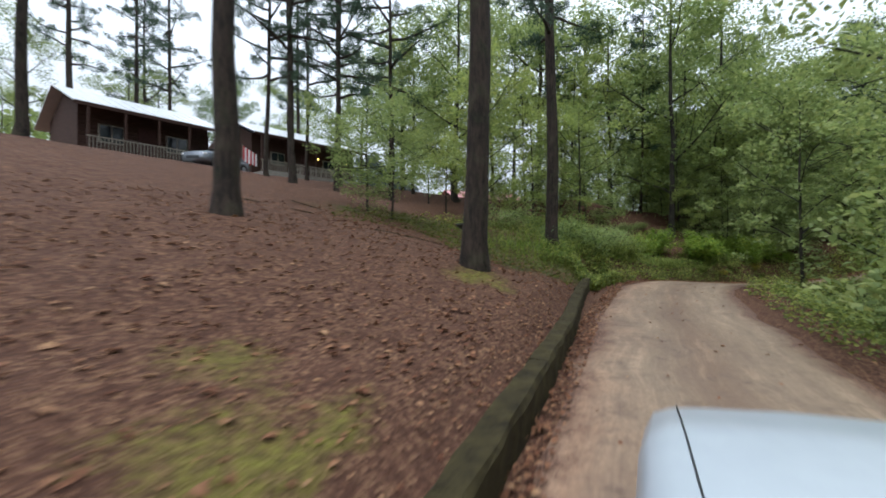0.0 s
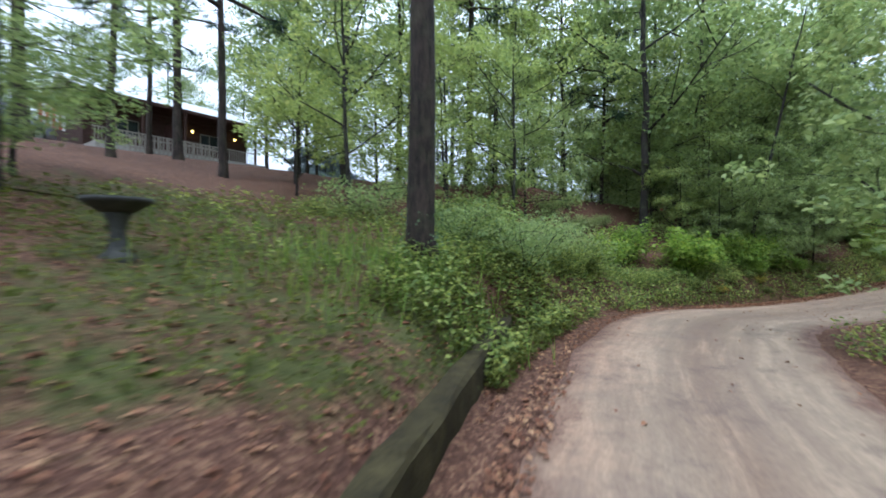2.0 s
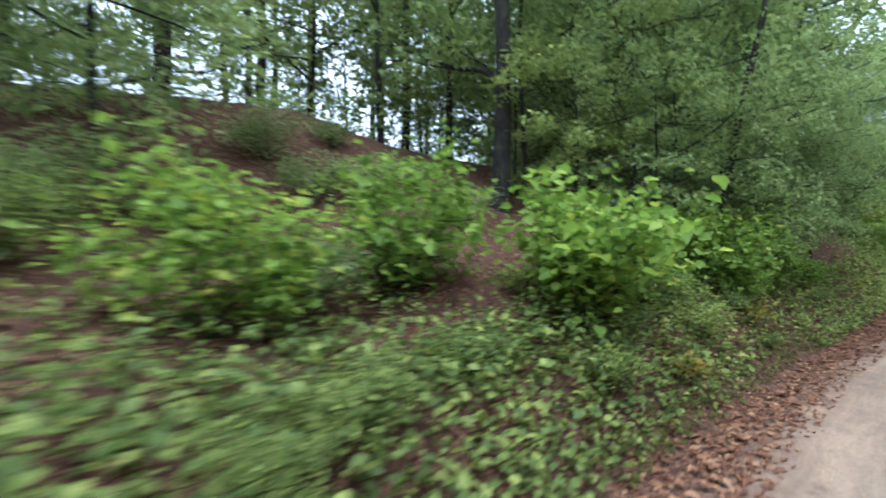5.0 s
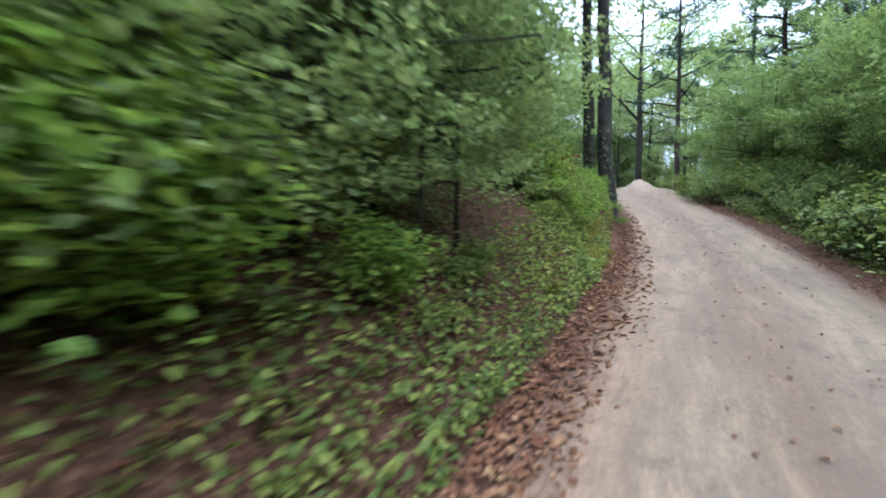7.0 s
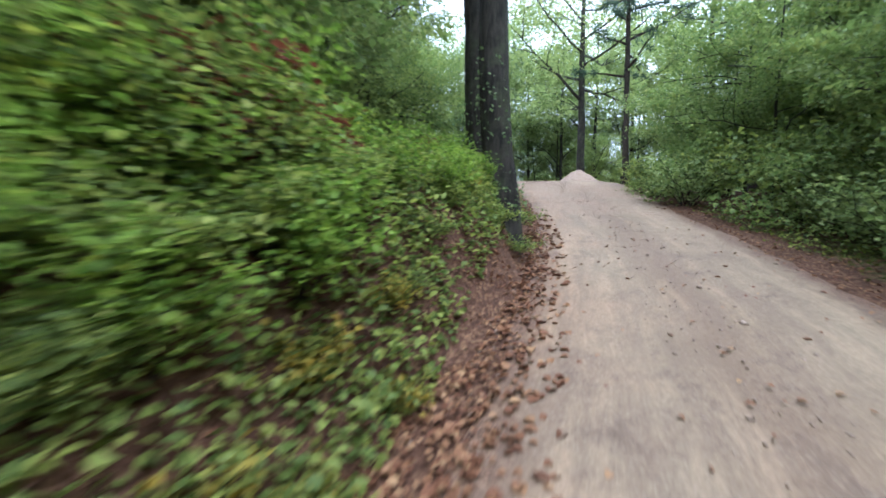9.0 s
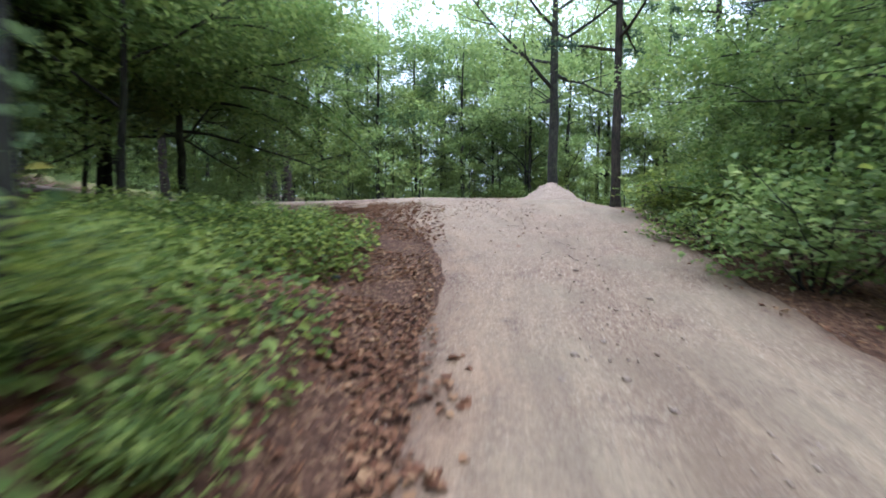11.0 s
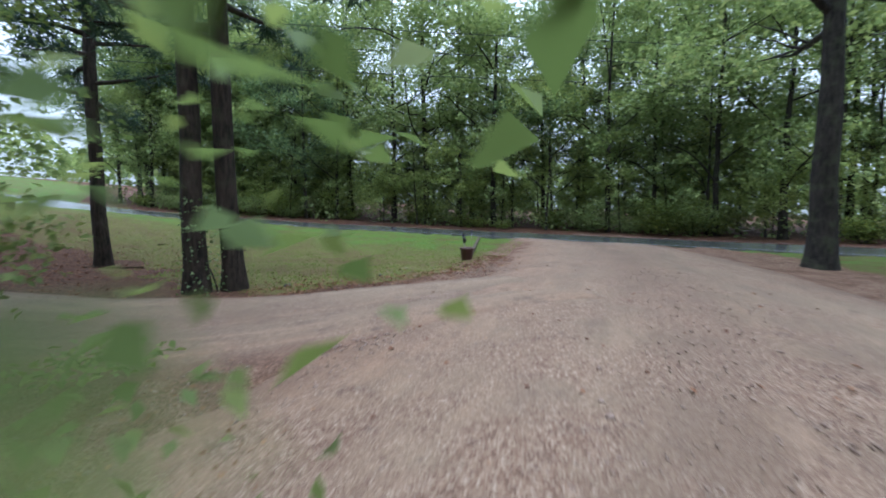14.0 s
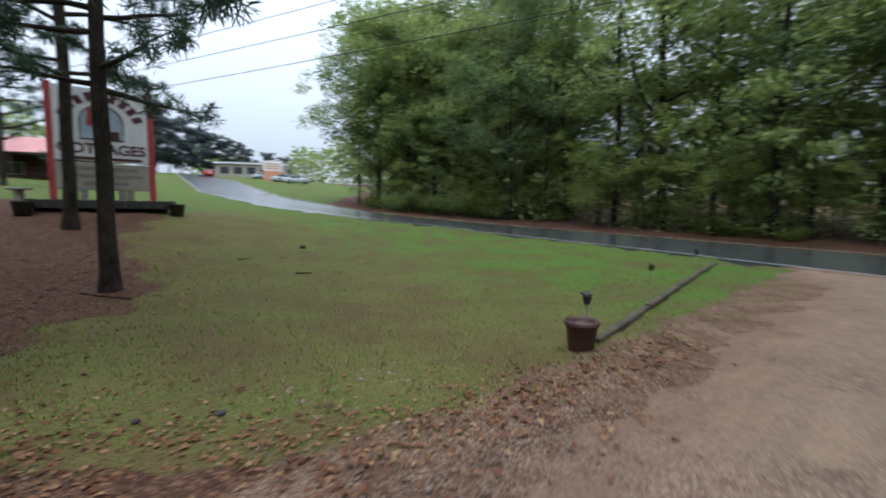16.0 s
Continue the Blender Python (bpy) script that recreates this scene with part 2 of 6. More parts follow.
    # the borders fray into soil and litter
    mid = calc(nt, "ABSOLUTE", calc(nt, "SUBTRACT", a.outputs["Fac"], 0.5))
    fray = calc(nt, "ADD", mid, calc(nt, "MULTIPLY", calc(nt, "SUBTRACT", noise_tex(nt, 2.4, 7, 0.75), 0.5), 0.3))
    border = calc(nt, "MULTIPLY", ramp(nt, [(0.33, (0, 0, 0)), (0.43, (1, 1, 1))], fray), calc(nt, "SUBTRACT", 1.3, along.outputs["Fac"]))
    col = blend(nt, border, col, ramp(nt, [(0.0, (0.045, 0.022, 0.015)), (0.5, (0.10, 0.05, 0.034)), (1.0, (0.2, 0.115, 0.075))], sep.outputs[1]))
    nt.links.new(col, b.inputs["Base Color"])
    b.inputs["Roughness"].default_value, b.inputs["Specular IOR Level"].default_value = 0.75, 0.25
    bump(nt, b, calc(nt, "ADD", calc(nt, "MULTIPLY", vo.outputs["Distance"], along.outputs["Fac"]), fine), 0.5, 0.02)
    return m


ground_mat()
drive_mat()
foliage("leaf_forest", [(0.0, (0.055, 0.085, 0.024)), (0.45, (0.133, 0.187, 0.056)), (0.8, (0.215, 0.265, 0.082)), (1.0, (0.31, 0.31, 0.1))], trans=0.55, gain=1.55)
foliage("leaf_bright", [(0.0, (0.036, 0.058, 0.013)), (0.4, (0.104, 0.15, 0.032)), (0.65, (0.2, 0.25, 0.05)), (0.85, (0.31, 0.35, 0.07)), (1.0, (0.5, 0.4, 0.075))], gain=1.25)
foliage("leaf_young", [(0.0, (0.07, 0.10, 0.026)), (0.45, (0.17, 0.225, 0.058)), (0.8, (0.26, 0.31, 0.08)), (1.0, (0.36, 0.34, 0.09))], trans=0.6, gain=1.5)
foliage("leaf_lime", [(0.0, (0.05, 0.095, 0.012)), (0.4, (0.12, 0.2, 0.026)), (0.75, (0.23, 0.33, 0.048)), (1.0, (0.5, 0.42, 0.06))], trans=0.55, gain=1.3)
foliage("leaf_deep", [(0.0, (0.045, 0.075, 0.018)), (0.5, (0.105, 0.155, 0.04)), (1.0, (0.2, 0.235, 0.06))], trans=0.55, gain=1.6)
# leaves of the far trees: aerial haze put into the colour as blue-grey
foliage("leaf_haze_tint", [(0.0, (0.07, 0.10, 0.085)), (0.5, (0.115, 0.15, 0.12)), (1.0, (0.16, 0.2, 0.15))], trans=0.2, gain=1.2)
foliage("leaf_dark", [(0.0, (0.042, 0.07, 0.028)), (0.5, (0.095, 0.145, 0.055)), (1.0, (0.17, 0.22, 0.08))], trans=0.55, gain=1.6)
foliage("leaf_olive", [(0.0, (0.04, 0.052, 0.014)), (0.5, (0.105, 0.12, 0.028)), (0.85, (0.19, 0.19, 0.045)), (1.0, (0.3, 0.21, 0.055))], gain=1.0)
foliage("leaf_autumn", [(0.0, (0.06, 0.11, 0.02)), (0.5, (0.16, 0.17, 0.03)), (0.8, (0.30, 0.22, 0.03)), (1.0, (0.33, 0.10, 0.03))])
foliage("leaf_red", [(0.0, (0.05, 0.016, 0.01)), (0.6, (0.115, 0.038, 0.02)), (1.0, (0.18, 0.09, 0.03))])
foliage("pine_needles", [(0.0, (0.016, 0.034, 0.018)), (0.6, (0.035, 0.066, 0.030)), (1.0, (0.065, 0.098, 0.045))], trans=0.2)
foliage("fallen_leaf", [(0.0, (0.05, 0.02, 0.012)), (0.35, (0.14, 0.06, 0.034)), (0.65, (0.235, 0.12, 0.066)), (0.88, (0.42, 0.27, 0.145)), (1.0, (0.62, 0.49, 0.29))], rough=0.6, trans=0.1, gain=1.0)
foliage("grass_blade", [(0.0, (0.10, 0.17, 0.025)), (0.5, (0.17, 0.26, 0.045)), (0.8, (0.25, 0.29, 0.065)), (1.0, (0.33, 0.28, 0.1))], trans=0.3, gain=1.0)
bark("pine_bark", (0.007, 0.0058, 0.005), (0.055, 0.039, 0.03), 0.12)
bark("oak_bark", (0.008, 0.007, 0.0065), (0.048, 0.04, 0.033), 0.25)
surface("mossy_timber", (0.012, 0.009, 0.005), (0.052, 0.042, 0.017), 5, 0.9, bumps=0.8, stretch=(1, 1, 1), dist=0.03)
surface("weathered_timber", (0.045, 0.036, 0.026), (0.13, 0.108, 0.08), 5, 0.9, bumps=0.6, stretch=(1, 1, 1), dist=0.02)
surface("asphalt", (0.035, 0.036, 0.038), (0.065, 0.066, 0.068), 3, 0.22, bumps=0.12, fine=90)
surface("road_paint", (0.16, 0.16, 0.15), (0.42, 0.42, 0.4), 3, 0.6, bumps=0.1)
surface("pile_gravel", (0.17, 0.115, 0.085), (0.34, 0.25, 0.195), 20, 0.9, bumps=0.8, dist=0.03)
surface("white_paint", (0.37, 0.405, 0.435), (0.42, 0.455, 0.485), 1.2, 0.22, bumps=0.0)
surface("silver_paint", (0.2, 0.22, 0.25), (0.28, 0.3, 0.34), 1.2, 0.25, 0.4, bumps=0.0)
surface("red_paint", (0.35, 0.03, 0.03), (0.5, 0.06, 0.05), 2, 0.35, bumps=0.05)
surface("black_trim", (0.012, 0.013, 0.016), (0.03, 0.032, 0.038), 14, 0.4, bumps=0.1)
surface("tyre_rubber", (0.012, 0.012, 0.012), (0.03, 0.03, 0.03), 20, 0.85, bumps=0.3)
surface("alloy", (0.4, 0.4, 0.42), (0.6, 0.6, 0.62), 9, 0.3, 0.9, bumps=0.05)
surface("lamp_lens", (0.6, 0.6, 0.6), (0.75, 0.75, 0.75), 9, 0.1, bumps=0.0)
surface("tail_lens", (0.4, 0.01, 0.01), (0.5, 0.03, 0.02), 9, 0.15, bumps=0.0)
surface("dark_glass", (0.012, 0.016, 0.02), (0.03, 0.036, 0.042), 2, 0.05, bumps=0.0)
surface("cabin_wood", (0.03, 0.016, 0.013), (0.08, 0.045, 0.035), 3, 0.75, bumps=0.5, stretch=(0.6, 0.6, 6.0))
surface("grey_wood", (0.16, 0.14, 0.115), (0.3, 0.27, 0.23), 4, 0.8, bumps=0.4, stretch=(1, 1, 4.0))
surface("pale_metal_roof", (0.55, 0.56, 0.58), (0.7, 0.71, 0.73), 2, 0.4, 0.3, bumps=0.1)
surface("red_metal_roof", (0.42, 0.14, 0.13), (0.55, 0.24, 0.22), 2, 0.45, 0.2, bumps=0.1)
surface("brown_plastic", (0.055, 0.026, 0.024), (0.095, 0.045, 0.04), 6, 0.5, bumps=0.1)
surface("black_plastic", (0.012, 0.012, 0.013), (0.03, 0.03, 0.032), 9, 0.4, bumps=0.1)
surface("dark_stone", (0.03, 0.03, 0.028), (0.085, 0.083, 0.075), 7, 0.8, bumps=0.6)
surface("grey_stone", (0.2, 0.19, 0.17), (0.36, 0.34, 0.31), 8, 0.85, bumps=0.6)
surface("sign_white", (0.62, 0.61, 0.6), (0.74, 0.73, 0.72), 2, 0.5, bumps=0.05)
surface("marquee_panel", (0.26, 0.23, 0.18), (0.36, 0.33, 0.27), 3, 0.5, bumps=0.05)
surface("sign_red", (0.3, 0.03, 0.035), (0.42, 0.06, 0.06), 3, 0.5, bumps=0.1)
surface("sign_blue", (0.32, 0.4, 0.45), (0.42, 0.5, 0.55), 3, 0.5, bumps=0.05)
surface("sign_orange", (0.45, 0.2, 0.1), (0.55, 0.28, 0.16), 3, 0.6, bumps=0.05)
surface("letter_dark", (0.05, 0.012, 0.016), (0.09, 0.02, 0.024), 5, 0.5, bumps=0.05)
surface("shed_wood", (0.04, 0.019, 0.018), (0.085, 0.042, 0.038), 3, 0.75, bumps=0.5, stretch=(6.0, 6.0, 0.8))
surface("wire_black", (0.01, 0.01, 0.01), (0.02, 0.02, 0.02), 4, 0.6, bumps=0.0)
surface("cloth_red", (0.4, 0.05, 0.06), (0.5, 0.1, 0.1), 5, 0.8, bumps=0.1)
surface("pebble", (0.12, 0.08, 0.062), (0.36, 0.27, 0.22), 3.5, 0.8, bumps=0.2)


def glowing():
    m, nt, b, out = nodes_for("porch_bulb")
    b.inputs["Base Color"].default_value = (1, 0.7, 0.25, 1)
    b.inputs["Emission Color"].default_value = (1, 0.62, 0.12, 1)
    b.inputs["Emission Strength"].default_value = 6.0


glowing()

# ---- helpers for meshes ----
RNG = np.random.default_rng(7)


def mesh_from(name, verts, faces, mat, smooth=False):
    """verts: n x 3; faces: m x k of one size, or a list of mixed sizes."""
    me = bpy.data.meshes.new(name)
    if isinstance(faces, np.ndarray):
        n, k = faces.shape
        me.vertices.add(len(verts))
        me.vertices.foreach_set("co", np.asarray(verts, dtype=np.float32).ravel())
        me.loops.add(n * k)
        me.loops.foreach_set("vertex_index", faces.astype(np.int32).ravel())
        me.polygons.add(n)
        me.polygons.foreach_set("loop_start", np.arange(0, n * k, k, dtype=np.int32))
        me.update(calc_edges=True)
    else:
        me.from_pydata([tuple(v) for v in verts], [], faces)
    if smooth:
        me.polygons.foreach_set("use_smooth", np.ones(len(me.polygons), dtype=bool))
    if mat:
        me.materials.append(MATS[mat])
    return me


def part(name, data, mat=None, parent=None, label="", smooth=False):
    """Links a mesh or a bmesh as ONE object under a thing or a part."""
    if isinstance(data, bmesh.types.BMesh):
        me = bpy.data.meshes.new(name)
        if smooth:
            for f in data.faces:
                f.smooth = True
        data.to_mesh(me)
        data.free()
        if mat:
            me.materials.append(MATS[mat])
    else:
        me = data
    ob = new(name, me)
    ob.parent = parent
    if label:
        ob["label"] = label
    return ob


def thing(name, at, label, category, group="", kind="", turn=0.0):
    ob = new(name)
    ob.matrix_basis = pose(*at, 0, 0, turn)
    return tagged(ob, label, category, group, kind)


def box(sx, sy, sz, at=(0, 0, 0), bevel=0.0, turn=(0, 0, 0), bm=None):
    own = bm or bmesh.new()
    r = bmesh.ops.create_cube(own, size=1.0, matrix=pose(*at, *turn) @ Matrix.Diagonal((sx, sy, sz, 1)))
    if bevel:
        edges = list({e for v in r["verts"] for e in v.link_edges})
        bmesh.ops.bevel(own, geom=edges, offset=bevel, segments=2, affect="EDGES", profile=0.5)
    return own


def cone(r1, r2, h, at=(0, 0, 0), n=16, turn=(0, 0, 0), bm=None):
    """A frustum whose base stands at `at`."""
    own = bm or bmesh.new()
    bmesh.ops.create_cone(own, cap_ends=True, segments=n, radius1=r1, radius2=r2, depth=h, matrix=pose(*at, *turn) @ Matrix.Translation((0, 0, h / 2)))
    return own


def lathe(profile, n=24):
    """A solid of revolution round z from (radius, height) pairs."""
    a = np.linspace(0, 2 * np.pi, n, endpoint=False)
    v = np.concatenate([np.stack([r * np.cos(a), r * np.sin(a), np.full(n, h)], 1) for r, h in profile])
    i, j = np.meshgrid(np.arange(len(profile) - 1), np.arange(n), indexing="ij")
    k = (j + 1) % n
    return v, np.stack([i * n + j, i * n + k, (i + 1) * n + k, (i + 1) * n + j], -1).reshape(-1, 4)


def tube(points, radii, n=8, wob=0.0, rng=RNG):
    """A tapered tube along points."""
    p = np.asarray(points, float)
    d = np.gradient(p, axis=0)
    d /= np.linalg.norm(d, axis=1, keepdims=True)
    ref = np.where(np.abs(d[:, 2:3]) > 0.9, np.array([[1.0, 0, 0]]), np.array([[0, 0, 1.0]]))
    u = np.cross(d, ref)
    u /= np.linalg.norm(u, axis=1, keepdims=True)
    w = np.cross(d, u)
    a = np.linspace(0, 2 * np.pi, n, endpoint=False)
    rad = np.asarray(radii)[:, None] * (1 + wob * rng.normal(size=(len(p), n)))
    v = p[:, None, :] + rad[..., None] * (np.cos(a)[None, :, None] * u[:, None, :] + np.sin(a)[None, :, None] * w[:, None, :])
    i, j = np.meshgrid(np.arange(len(p) - 1), np.arange(n), indexing="ij")
    k = (j + 1) % n
    f = np.stack([i * n + j, i * n + k, (i + 1) * n + k, (i + 1) * n + j], -1).reshape(-1, 4)
    return v.reshape(-1, 3), f[:, ::-1]


def joined(pieces):
    vs, fs, o = [], [], 0
    for v, f in pieces:
        vs.append(v)
        fs.append(f + o)
        o += len(v)
    return np.concatenate(vs), np.concatenate(fs)


def unit(v):
    return v / np.maximum(np.linalg.norm(v, axis=1, keepdims=True), 1e-9)


def leaves(centre, length, width, rng, up=0.7, droop=0.0, facing=None, six=False):
    """One leaf for every centre: a blade folded along its rib, its face mostly to the sky."""
    n = len(centre)
    nrm = rng.normal(size=(n, 3))
    nrm[:, 2] = np.abs(nrm[:, 2]) + up * 2
    nrm = unit(nrm)
    d = rng.normal(size=(n, 3)) if facing is None else facing + 0.5 * rng.normal(size=(n, 3))
    d[:, 2] -= droop
    d = unit(d - nrm * np.sum(d * nrm, 1, keepdims=True))
    s = np.cross(nrm, d)
    size = rng.uniform(0.65, 1.3, (n, 1))
    L, W = length * size / 2, width * size / 2
    fold = nrm * W * 0.35
    tip = centre + d * L - nrm * L * 0.25
    base = centre - d * L
    k = np.arange(n)[:, None]
    if six:
        r1, r2 = centre - d * L * 0.35 + s * W + fold, centre + d * L * 0.35 + s * W * 0.8 + fold
        l1, l2 = centre - d * L * 0.35 - s * W + fold, centre + d * L * 0.35 - s * W * 0.8 + fold
        v = np.stack([base, r1, r2, tip, l2, l1], 1).reshape(-1, 3)
        f = np.concatenate([k * 6 + [[0, 1, 2, 3]], k * 6 + [[0, 3, 4, 5]]])
    else:
        v = np.stack([base, centre + s * W + fold, tip, centre - s * W + fold], 1).reshape(-1, 3)
        f = k * 4 + [[0, 1, 2, 3]]
    return v, f


# ---- lie of the land ----
WAY = np.array([(p[1], p[2], p[3] - 1.5, p[0]) for p in PATH])
WAY = np.concatenate([[(-7.0, -17.0, -0.6, -4.4), (-2.3, -5.6, -0.2, -1.5)], WAY, [(47.5, 40.0, 3.42, 17.4), (52.0, 43.6, 3.44, 19.0), (57.0, 47.5, 3.4, 20.8)]])
HILL = [(-3.7, 7.4, 2.1), (0.5, 7.5, 1.22), (3.4, 13.8, 1.38), (0.6, 11.7, 1.6), (-10.7, 20.8, 5.4), (-19, 21.5, 6.6), (-14.5, 27.4, 6.4), (-15, 33, 7.3), (-7.6, 40.3, 7.4), (-12, 0, 3.4), (-26, 8, 6.5), (-2, 24, 4.19), (12.3, 25.2, 2.48), (9, 22.5, 1.4), (8, 32, 4.47), (18, 28.2, 2.69), (21, 27.6, 2.05), (22, 36, 4.01), (28.5, 29.5, 2.17), (27, 36, 3.87), (37.4, 46, 3.3), (32.8, 50.3, 4.4), (32, 53.4, 5.1), (45.6, 41.9, 3.3), (20, 55, 6.0), (38.8, 41, 3.2), (34.5, 36.3, 2.75), (9, 25.9, 4.1), (5.5, 25, 3.9), (14.8, 28.3, 3.5), (22.4, 28.8, 2.9)]
FLAT = [(7, -3, -0.1), (12, 6, -0.1), (18, 14, -0.3), (24, 18, 0.06), (31, 22, 1.06), (38, 27, 2.3), (42, 31.6, 3.0), (50.7, 36.1, 3.35), (45, 20, 2.2), (25, 0, -0.21)]
HIGHWAY = np.array([(108, -66, 1.2), (88, -22, 2.0), (72, 16, 2.7), (61.5, 40, 3.2), (55.6, 52, 3.55), (48.6, 62, 4.0), (41.2, 68, 4.6), (34.4, 72.6, 5.3), (24, 83, 6.9), (9.8, 105.7, 10.0), (-16, 149, 14.6), (-70, 215, 20.0)])
CONTROL = np.array([w[:3] for w in WAY[::2]] + HILL + FLAT + [tuple(h) for h in HIGHWAY] + [(-60, -40, 6), (60, -60, 0), (-60, 70, 12), (110, 40, 4), (80, 90, 6)])


def fit_land():
    p, z = CONTROL[:, :2], CONTROL[:, 2]
    k = np.sqrt(((p[:, None] - p[None]) ** 2).sum(-1) + 2.0)
    n = len(p)
    a = np.zeros((n + 1, n + 1))
    a[:n, :n], a[:n, n], a[n, :n] = k - 0.06 * np.eye(n), 1, 1
    return np.linalg.solve(a, np.append(z, 0))


LAND = fit_land()


def to_line(x, y, line):
    """Signed distance from a polyline (left of its run is positive) and the place along it, 0 to its number of stretches."""
    best, sign, at = np.full(x.shape, 1e9), np.ones(x.shape), np.zeros(x.shape)
    for i in range(len(line) - 1):
        ax, ay = line[i][:2]
        dx, dy = line[i + 1][0] - ax, line[i + 1][1] - ay
        u = np.clip(((x - ax) * dx + (y - ay) * dy) / (dx * dx + dy * dy), 0, 1)
        d = np.hypot(x - ax - u * dx, y - ay - u * dy)
        near = d < best
        best = np.where(near, d, best)
        sign = np.where(near, np.sign(dx * (y - ay) - dy * (x - ax)), sign)
        at = np.where(near, i + u, at)
    return best * sign, at


def smooth(a, b, v):
    t = np.clip((v - a) / (b - a), 0, 1)
    return t * t * (3 - 2 * t)


def land(x, y):
    """Height of the ground."""
    x, y = np.atleast_1d(np.asarray(x, float)), np.atleast_1d(np.asarray(y, float))
    shape = x.shape
    x, y = x.ravel(), y.ravel()
    k = np.sqrt((x[:, None] - CONTROL[None, :, 0]) ** 2 + (y[:, None] - CONTROL[None, :, 1]) ** 2 + 2.0)
    z = k @ LAND[:-1] + LAND[-1]
    d, at = to_line(x, y, WAY)
    t = np.interp(at, np.arange(len(WAY)), WAY[:, 3])
    road = np.interp(at, np.arange(len(WAY)), WAY[:, 2])
    e = np.interp(t, [2.0, 2.8, 3.4, 3.9, 9.6, 10.3, 11.7, 12.5], [0.0, 0.25, 0.6, 0.35, 0.35, -0.05, -0.05, 0.0])
    flat = (1 - smooth(0.7, 1.35, d - e)) * smooth(-4.6, -3.2, d)
    z = z * (1 - flat) + road * flat
    cut = np.interp(t, [-5, 3.0, 3.6, 5.0, 7, 8.5, 10.0, 11.1, 11.8, 12.3], [0, 0, 0.3, 0.3, 0.35, 0.45, 0.7, 0.85, 0.2, 0])
    z = z + cut * smooth(0.7 + e, 1.4 + e, d) * (1 - smooth(3.5, 7, d))
    ditch = np.interp(t, [-5, 0, 5, 6, 11, 12.5], [0.25, 0.25, 0.15, 0.1, 0.1, 0])
    z = z - ditch * smooth(-3.0, -4.2, d) * (1 - smooth(-5.5, -9, d))
    hd, hat = to_line(x, y, HIGHWAY)
    hz = np.interp(hat, np.arange(len(HIGHWAY)), HIGHWAY[:, 2])
    onh = 1 - smooth(4.2, 7.0, np.abs(hd))
    z = z * (1 - onh) + (hz - 0.03) * onh
    return z.reshape(shape)


def ground_at(x, y):
    return float(land(x, y)[0])


def lumps(x, y):
    return 0.02 * np.sin(x * 2.1 + np.sin(y * 1.3)) * np.sin(y * 1.7 + np.sin(x * 0.9)) + 0.015 * np.sin(x * 5.3 + y * 3.1) * np.sin(y * 4.7 - x * 2.2)


BRANCH = np.array([(43.5, 37.2, 0), (39.2, 37.9, 0), (36.4, 40.3, 0), (32.4, 44.4, 0), (25.4, 50.4, 0), (16.0, 55.5, 0)])


def pine_shade(x, y):
    """Distance east of the wavy border between the needle litter below the pines and the lawn."""
    return (x - 37.3) * 0.864 + (y - 46.7) * 0.503 + 1.8 * smooth(44.0, 40.5, y) + 0.45 * np.sin(y * 1.3 + 0.7 * x) + 0.25 * np.sin(y * 3.1 - x)


